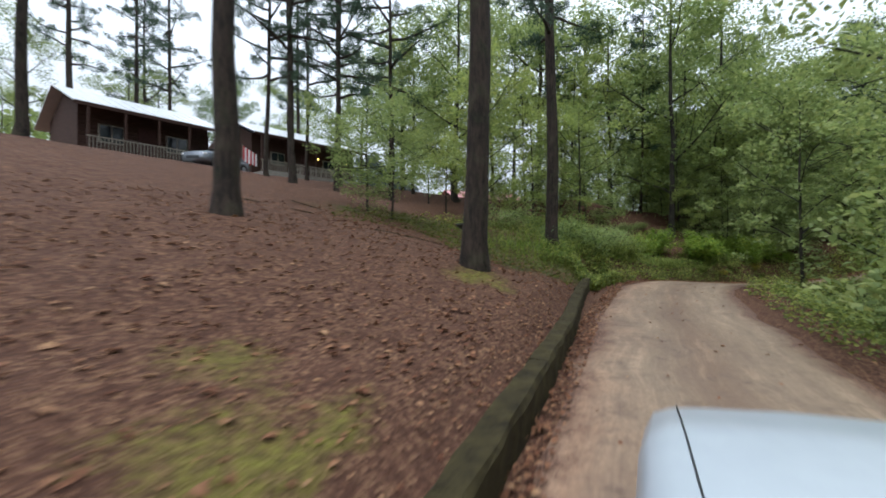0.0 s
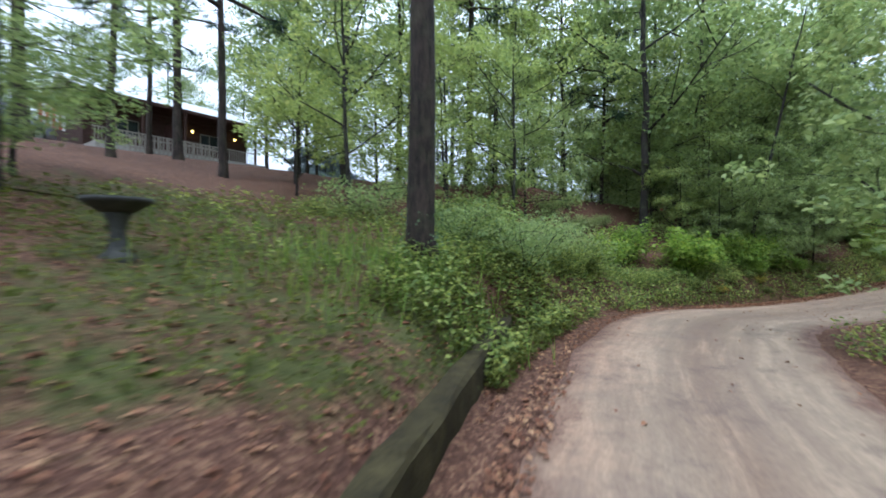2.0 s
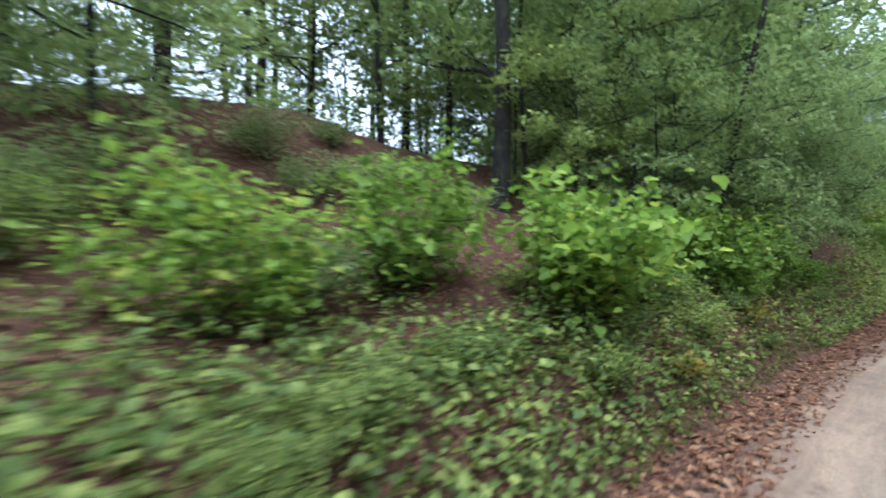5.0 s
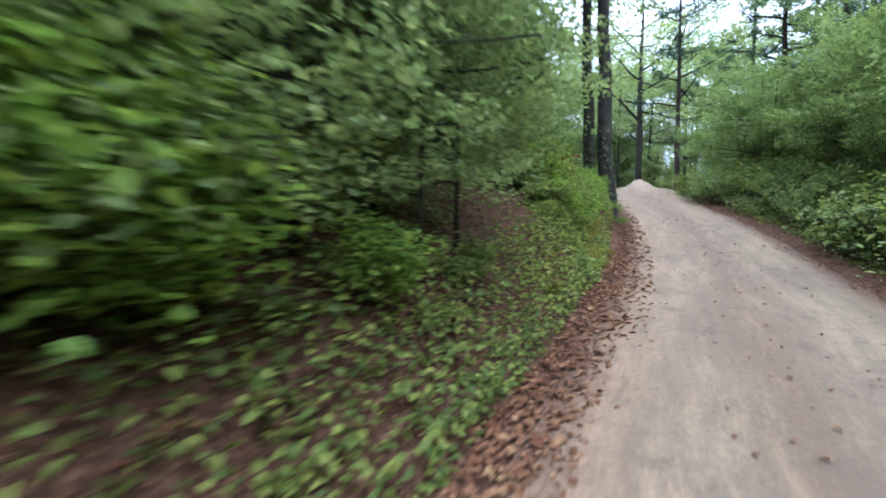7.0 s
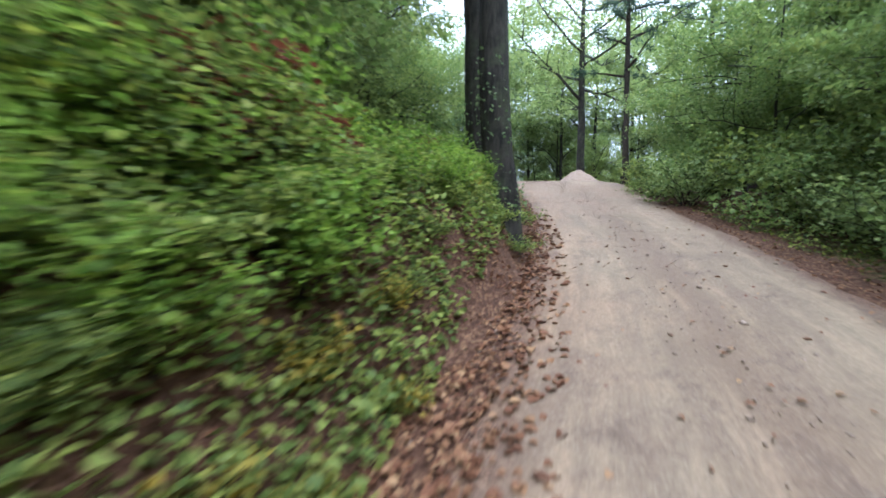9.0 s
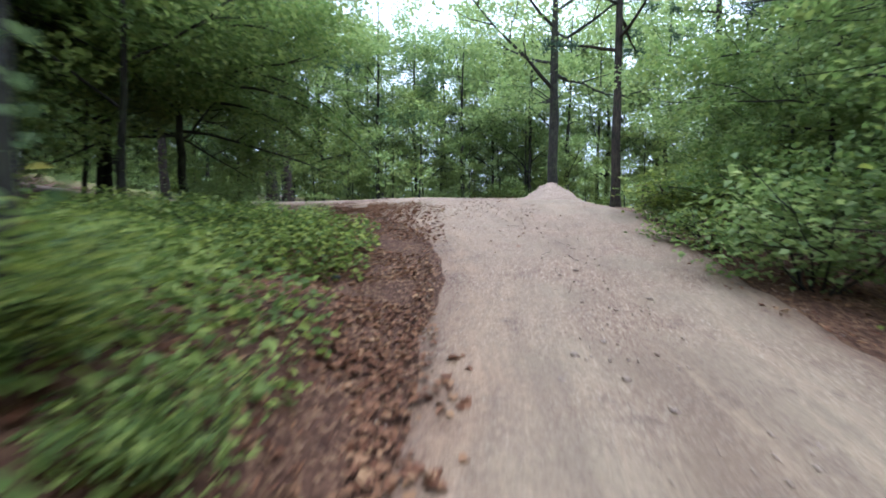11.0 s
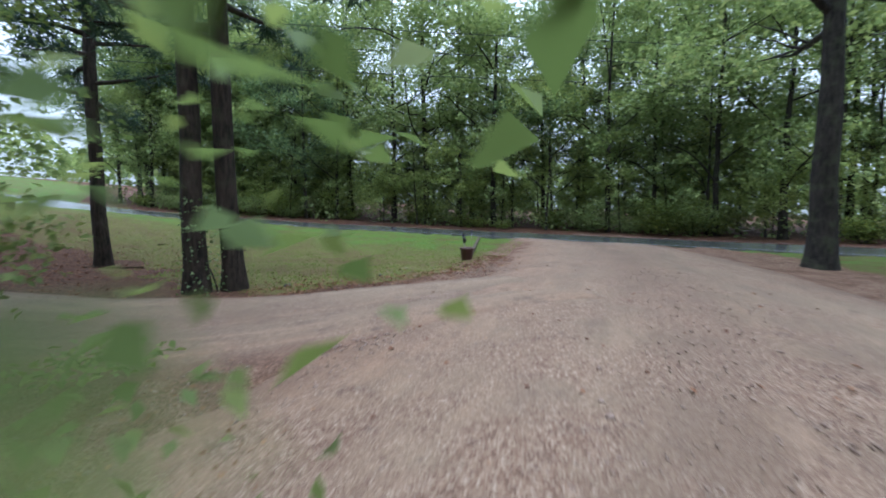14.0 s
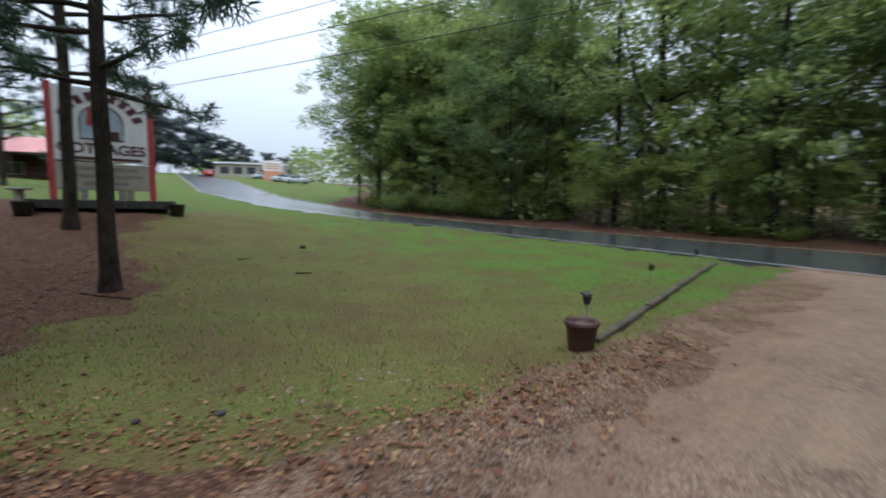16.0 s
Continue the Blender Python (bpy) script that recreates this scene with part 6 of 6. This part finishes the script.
def power_line():
    for (x0, y0), (x1, y1), z0, z1 in (((84.0, 30.5), (8.0, 73.0), 12.2, 13.4), ((84.0, 31.3), (8.0, 73.8), 11.4, 12.6), ((84.4, 29.9), (8.4, 72.4), 13.0, 14.2)):
        u = np.linspace(0, 1, 30)
        pts = np.stack([x0 + (x1 - x0) * u, y0 + (y1 - y0) * u, z0 + (z1 - z0) * u - 1.6 * 4 * u * (1 - u) * 0.4], 1)
        v, f = tube(pts, [0.016] * 30, 5)
        t = tagged(new("power_wire", mesh_from("power_wire", v, f, "wire_black", True)), "thin black overhead power wire above the lawn", "wire", "power wires")
    for x, y in ((84.2, 30.6), (8.1, 73.0)):
        p = thing("utility_pole", (x, y, ground_at(x, y) - 0.3), "wooden utility pole carrying the wires", "utility pole", "utility poles", turn=29)
        part("pole", cone(0.15, 0.1, 13.6 if x < 20 else 10.6, (0, 0, 0), 12), "grey_wood", p)
        part("crossarm", box(0.12, 2.0, 0.14, (0, 0, 7.4 if x < 20 else 9.3)), "grey_wood", p)


power_line()


def low_shed():
    x, y = 51.0, 29.6
    t = thing("low_shed", (x, y, ground_at(x, y) - 0.3), "low red-brown wooden shed with a sloping lid", "shed", turn=-58)
    part("body", box(3.2, 1.5, 1.2, (0, 0, 0.6), 0.01), "shed_wood", t)
    for i in range(16):
        part("plank", box(0.18, 0.03, 1.18, (-1.5 + i * 0.2, -0.76, 0.6), 0.006), "shed_wood", t)
        part("plank", box(0.18, 0.03, 1.18, (-1.5 + i * 0.2, 0.76, 0.6), 0.006), "shed_wood", t)
    part("roof", box(3.6, 2.0, 0.07, (0, 0, 1.3), 0.01, (0, 4, 0)), "brown_plastic", t)


low_shed()


def fallen_log(x0, y0, x1, y1, r, label):
    u = np.linspace(0, 1, 8)
    px, py = x0 + (x1 - x0) * u, y0 + (y1 - y0) * u
    pts = np.stack([px, py, land(px, py) + r * 0.6], 1)
    v, f = tube(pts, np.linspace(r, r * 0.7, 8), 9, 0.06)
    tagged(new("fallen_branch", mesh_from("fallen_branch", v, f, "mossy_timber", True)), label, "branch", "fallen branches")


for x, y, L, a in ((-1.5, 9.6, 1.6, 0.4), (-3.2, 11.4, 1.1, 2.6), (-4.5, 9.8, 1.5, 0.2), (38.2, 45.3, 1.2, 2.9), (38.6, 49.0, 1.3, 0.3), (40.6, 47.6, 1.1, 0.1), (-2.4, 13.0, 1.8, 0.5)):
    fallen_log(x, y, x + L * math.cos(a), y + L * math.sin(a), 0.018, "dead brown branch lying on the leaf litter")


def rock(x, y, s, label):
    bm = bmesh.new()
    bmesh.ops.create_icosphere(bm, subdivisions=2, radius=s)
    for q in bm.verts:
        q.co *= 1 + 0.25 * noise.noise(q.co * 3 / s + Vector((x, y, 0)))
        q.co.z *= 0.6
    ob = part("rock", bm, "dark_stone", None, smooth=True)
    ob.matrix_basis = pose(x, y, ground_at(x, y) + s * 0.2, 0, 0, x * 50)
    tagged(ob, label, "rock", "loose rocks")


rock(40.3, 40.3, 0.07, "dark rock at the edge of the gravel")
for x, y, s in ((41.6, 40.3, 0.035), (42.2, 40.4, 0.04), (33.0, 29.9, 0.05), (39.8, 51.0, 0.1)):
    rock(x, y, s, "small grey rock half sunk in the ground")


# ---- litter, weeds, grass and pebbles ----
def on_ground(pts, lift):
    return np.column_stack([pts, land(pts[:, 0], pts[:, 1]) + lumps(pts[:, 0], pts[:, 1]) * 1.6 + lift])


def beside_way(p):
    """Distance from the way and the time along it."""
    d, at = to_line(p[:, 0], p[:, 1], WAY)
    return d, np.interp(at, np.arange(len(WAY)), WAY[:, 3])


def on_drive(p, lift):
    """Like on_ground, but on top of the gravel where a place lies on the drive."""
    d, t = beside_way(p)
    left = np.interp(t, [-5, 3, 8.5, 10, 12, 12.8, 13.05, 13.5, 15.2, 16], [0.6, 0.7, 1.0, 0.78, 0.63, 0.53, 0.8, 1.7, 2.3, 1.9])
    top = (d > -2.9) & (d < left)
    c = on_ground(p, lift)
    c[:, 2] = np.where(top, land(p[:, 0], p[:, 1]) + 0.036 + lift * 0.6, c[:, 2])
    return c


def off_timber(p):
    d, t = beside_way(p)
    return p[(t > 3.0) | (d < 0) | (d > np.interp(t, [1.5, 2.8, 3.0], [1.25, 1.3, 1.4]))]


def strewn(zone, n, keep=None):
    p = np.array([zone(*R.uniform(size=2)) for _ in range(n)])
    return p if keep is None else p[keep(p)]


def fast_way(t0, t1, d0, d1, n, power=1.0):
    """Many places beside the way at once; power draws them to its edge."""
    s = R.uniform(t0, t1, n)
    x, y = np.interp(s, WAY[:, 3], WAY[:, 0]), np.interp(s, WAY[:, 3], WAY[:, 1])
    hx, hy = np.interp(s + 0.25, WAY[:, 3], WAY[:, 0]) - x, np.interp(s + 0.25, WAY[:, 3], WAY[:, 1]) - y
    ln = np.hypot(hx, hy)
    d = d0 + (d1 - d0) * R.uniform(0, 1, n) ** power
    return np.stack([x - hy / ln * d, y + hx / ln * d], 1)


def litter():
    rim = R.uniform(39.5, 47.0, 1500)
    lawn_rim = np.stack([rim, 39.7 + 0.66 * np.maximum(rim - 43.3, 0) + R.normal(0, 0.35, 1500)], 1)
    p = np.concatenate([fast_way(-0.6, 3.6, 0.95, 8.5, 6500, 1.4), fast_way(-0.6, 3.2, 0.4, 0.75, 1300), fast_way(3.2, 12.9, 0.55, 3.6, 9500, 1.3), fast_way(-0.5, 12.5, -2.5, -4.6, 5200),
                        fast_way(5.5, 12.5, 0.35, 1.15, 4200), fast_way(11.8, 13.1, 0.4, 2.2, 1600),
                        fast_way(5.5, 11.5, -2.6, 0.9, 380), fast_way(12.0, 14.2, 0.7, 4.2, 2600, 1.2), fast_way(-0.5, 5, -2.7, 0.5, 130), fast_way(12.5, 16, -3, 3, 150), lawn_rim, fast_way(12.8, 13.9, 0.2, 3.2, 1500), 
                        np.stack([R.normal(36.0, 1.8, 2200), R.normal(45.2, 2.4, 2200)], 1), np.stack([R.uniform(39.5, 45.5, 500), R.normal(40.4, 0.9, 500)], 1)])
    mossy = (np.hypot((p[:, 0] + 1.0) / 1.1, (p[:, 1] - 2.2) / 1.0) < 1) | (np.hypot(p[:, 0] - 0.7, p[:, 1] - 7.2) < 0.8)
    p = p[~mossy | (R.uniform(size=len(p)) < 0.4)]
    c = on_drive(p, 0.008 + 0.012 * R.uniform(size=len(p)))
    v, f = leaves(c, 0.054, 0.038, R, 3.2, 0.0, six=True)
    big = on_drive(np.concatenate([fast_way(8.3, 11.9, 0.1, 1.1, 900), fast_way(5.5, 8.3, 0.5, 1.3, 500), fast_way(-0.4, 3.0, 1.3, 6.0, 420), fast_way(9.6, 11.8, 1.2, 5.0, 900)]), 0.012)
    fine = on_drive(np.concatenate([np.stack([R.normal(36.3, 1.0, 5200), R.normal(34.6, 1.4, 5200)], 1), np.stack([R.normal(36.6, 0.7, 2600), R.normal(33.8, 1.0, 2600)], 1)]), 0.008)
    v, f = joined([(v, f), leaves(fine, 0.038, 0.026, R, 2.6, 0.0, six=True), leaves(big, 0.085, 0.065, R, 3.0, 0.0, six=True)])
    tagged(new("leaf_litter", mesh_from("leaf_litter", v, f, "fallen_leaf")), "fallen brown and tan leaves strewn over the ground", "fallen leaves", kind="stuff")


def weeds():
    p = np.concatenate([fast_way(2.9, 5.2, 1.0, 6.5, 6500, 1.2), fast_way(3.2, 5.0, 0.95, 3.0, 6000, 1.1), fast_way(3.0, 3.9, 0.95, 2.6, 3500), fast_way(-0.5, 4.6, -2.45, -3.4, 3500), fast_way(9.8, 11.6, 1.2, 3.0, 1500, 1.0), fast_way(5.0, 7.5, 1.2, 4.0, 3000, 1.0), fast_way(8.2, 12.4, 1.35, 4.0, 3600, 1.0), fast_way(-0.8, 12.2, -3.1, -5.5, 14000, 1.0), fast_way(12.0, 13.0, 1.8, 5.0, 2200), fast_way(11.8, 12.8, 1.1, 3.0, 3000)])
    patch = np.sin(p[:, 0] * 2.3 + 1.7 * np.sin(p[:, 1] * 1.4)) + np.sin(p[:, 1] * 2.9 + p[:, 0]) > -0.5
    p = p[patch]
    p = np.concatenate([p, fast_way(5.0, 7.4, 1.2, 2.6, 3000, 1.1), fast_way(7.3, 9.2, 1.0, 1.75, 4200), fast_way(9.0, 10.0, 0.95, 2.2, 3600), fast_way(10.2, 11.2, 0.95, 2.2, 3600), fast_way(9.9, 11.9, 0.95, 1.6, 1500), fast_way(9.0, 11.9, 1.2, 2.8, 4500, 1.0), fast_way(9.8, 11.8, 2.4, 7.0, 4500), fast_way(5.0, 6.6, 1.1, 2.4, 2500)])
    for a, c, r, s in BARE:
        p = p[(((p[:, 0] - a) / r) ** 2 + ((p[:, 1] - c) / s) ** 2 > 1) | (R.uniform(size=len(p)) < 0.12)]
    p = off_timber(p)
    c = on_ground(p, 0.03 + 0.36 * R.uniform(size=len(p)) ** 1.6)
    v, f = leaves(c, 0.068, 0.05, R, 0.9, 0.1, six=True)
    tagged(new("ground_weeds", mesh_from("ground_weeds", v, f, "leaf_bright")), "low green weeds and creepers along the drive", "weeds", kind="stuff")


def slope_weeds():
    p = fast_way(1.4, 4.0, 0.95, 7.0, 10500, 1.1)
    p = p[p[:, 1] + 0.45 * p[:, 0] + 0.8 * np.sin(p[:, 0] * 1.9) > 10.2]
    p = np.concatenate([p, fast_way(2.95, 3.9, 0.9, 2.4, 4500), fast_way(12.2, 13.0, 1.3, 3.2, 2600), fast_way(5.2, 7.4, 1.0, 2.4, 3400), fast_way(-0.5, 12, -3.0, -4.2, 3500)])
    p = off_timber(p)
    c = on_ground(p, 0.03 + 0.22 * R.uniform(size=len(p)) ** 1.4)
    v, f = leaves(c, 0.062, 0.045, R, 0.9, 0.1, six=True)
    tagged(new("ground_weeds", mesh_from("ground_weeds", v, f, "leaf_olive")), "dull olive-green creepers covering the slope", "weeds", kind="stuff")


def blades(p, height, width, name, label, category):
    n = len(p)
    base = on_ground(p, -0.01)
    a = R.uniform(0, 2 * np.pi, n)
    h = height * R.uniform(0.5, 1.2, n)
    w = np.stack([np.cos(a), np.sin(a), 0 * a], 1) * width
    bend = np.stack([np.cos(a + 1.5), np.sin(a + 1.5), 0 * a], 1) * (h * R.uniform(0.1, 0.7, n))[:, None]
    top = base + bend + np.stack([0 * h, 0 * h, h], 1)
    mid = base + bend * 0.35 + np.stack([0 * h, 0 * h, h * 0.55], 1)
    v = np.stack([base - w, base + w, mid + w * 0.7, top, mid - w * 0.7], 1).reshape(-1, 3)
    k = np.arange(n)[:, None] * 5
    me = mesh_from(name, v, [list(r) for r in (k + [[0, 1, 2, 3, 4]]).tolist()], "grass_blade")
    tagged(new(name, me), label, category, kind="stuff")


def grasses():
    n = 42000
    p = np.stack([R.uniform(36, 52, n), R.uniform(39.5, 56, n)], 1)
    near = np.hypot(p[:, 0] - 43.8, p[:, 1] - 37)
    d, _ = to_line(p[:, 0], p[:, 1], WAY)
    h, _ = to_line(p[:, 0], p[:, 1], HIGHWAY)
    keep = (R.uniform(size=n) < np.clip(6.5 / near, 0, 1)) & (p[:, 1] > 39.5 + 0.66 * np.maximum(p[:, 0] - 43.3, 0) + 0.35 * R.normal(size=n)) & (h > 4.6) & (d > 1.8) & ((p[:, 0] > 42) | (pine_shade(p[:, 0], p[:, 1]) > -0.2))
    blades(p[keep], 0.05, 0.007, "lawn_grass", "short mown green and yellowed lawn grass", "grass")
    tall = np.concatenate([np.stack([R.normal(3.2, 0.7, 420), R.normal(13.2, 0.6, 420)], 1), np.stack([R.normal(2.4, 0.9, 300), R.normal(12.6, 0.6, 300)], 1), fast_way(6.2, 8.6, -3.3, -4.4, 700)])
    blades(tall, 0.42, 0.006, "tall_grass", "tuft of tall green grass beside the drive", "grass")


def pebbles():
    p = np.concatenate([fast_way(12.0, 16.8, -3.5, 2.6, 5200), fast_way(9, 12, -2.6, 0.9, 900), fast_way(15.0, 17, 1.5, 3.8, 3600), fast_way(13.8, 16.2, 1.5, 4.2, 2600)])
    n = len(p)
    s = R.uniform(0.006, 0.02, n) * (1 + (R.uniform(size=n) > 0.97))
    c = on_drive(p, 0.0) - np.array([0, 0, 0.008])
    shape = np.array([(1, 0, 0), (0, 1, 0), (-1, 0, 0), (0, -1, 0), (0, 0, 0.7), (0, 0, -0.5)], float)
    v = (c[:, None] + shape[None] * s[:, None, None] * R.uniform(0.6, 1.3, (n, 6, 1))).reshape(-1, 3)
    tri = np.array([(0, 1, 4), (1, 2, 4), (2, 3, 4), (3, 0, 4), (1, 0, 5), (2, 1, 5), (3, 2, 5), (0, 3, 5)])
    f = (np.arange(n)[:, None, None] * 6 + tri[None]).reshape(-1, 3)
    tagged(new("pebbles", mesh_from("pebbles", v, f, "pebble")), "loose pale pebbles on the gravel", "pebbles", kind="stuff")


litter()
weeds()
slope_weeds()
grasses()
pebbles()

for proto in FOREST + YOUNG + PINES + SHRUBS + TWIN + [LAWN_PINE, LOWPINE, OAK, HANGING, LEANER, SUMAC, AUTUMN, HAZEL, MULBERRY, SHADY, THICKET, DISTANT]:
    discard(proto)
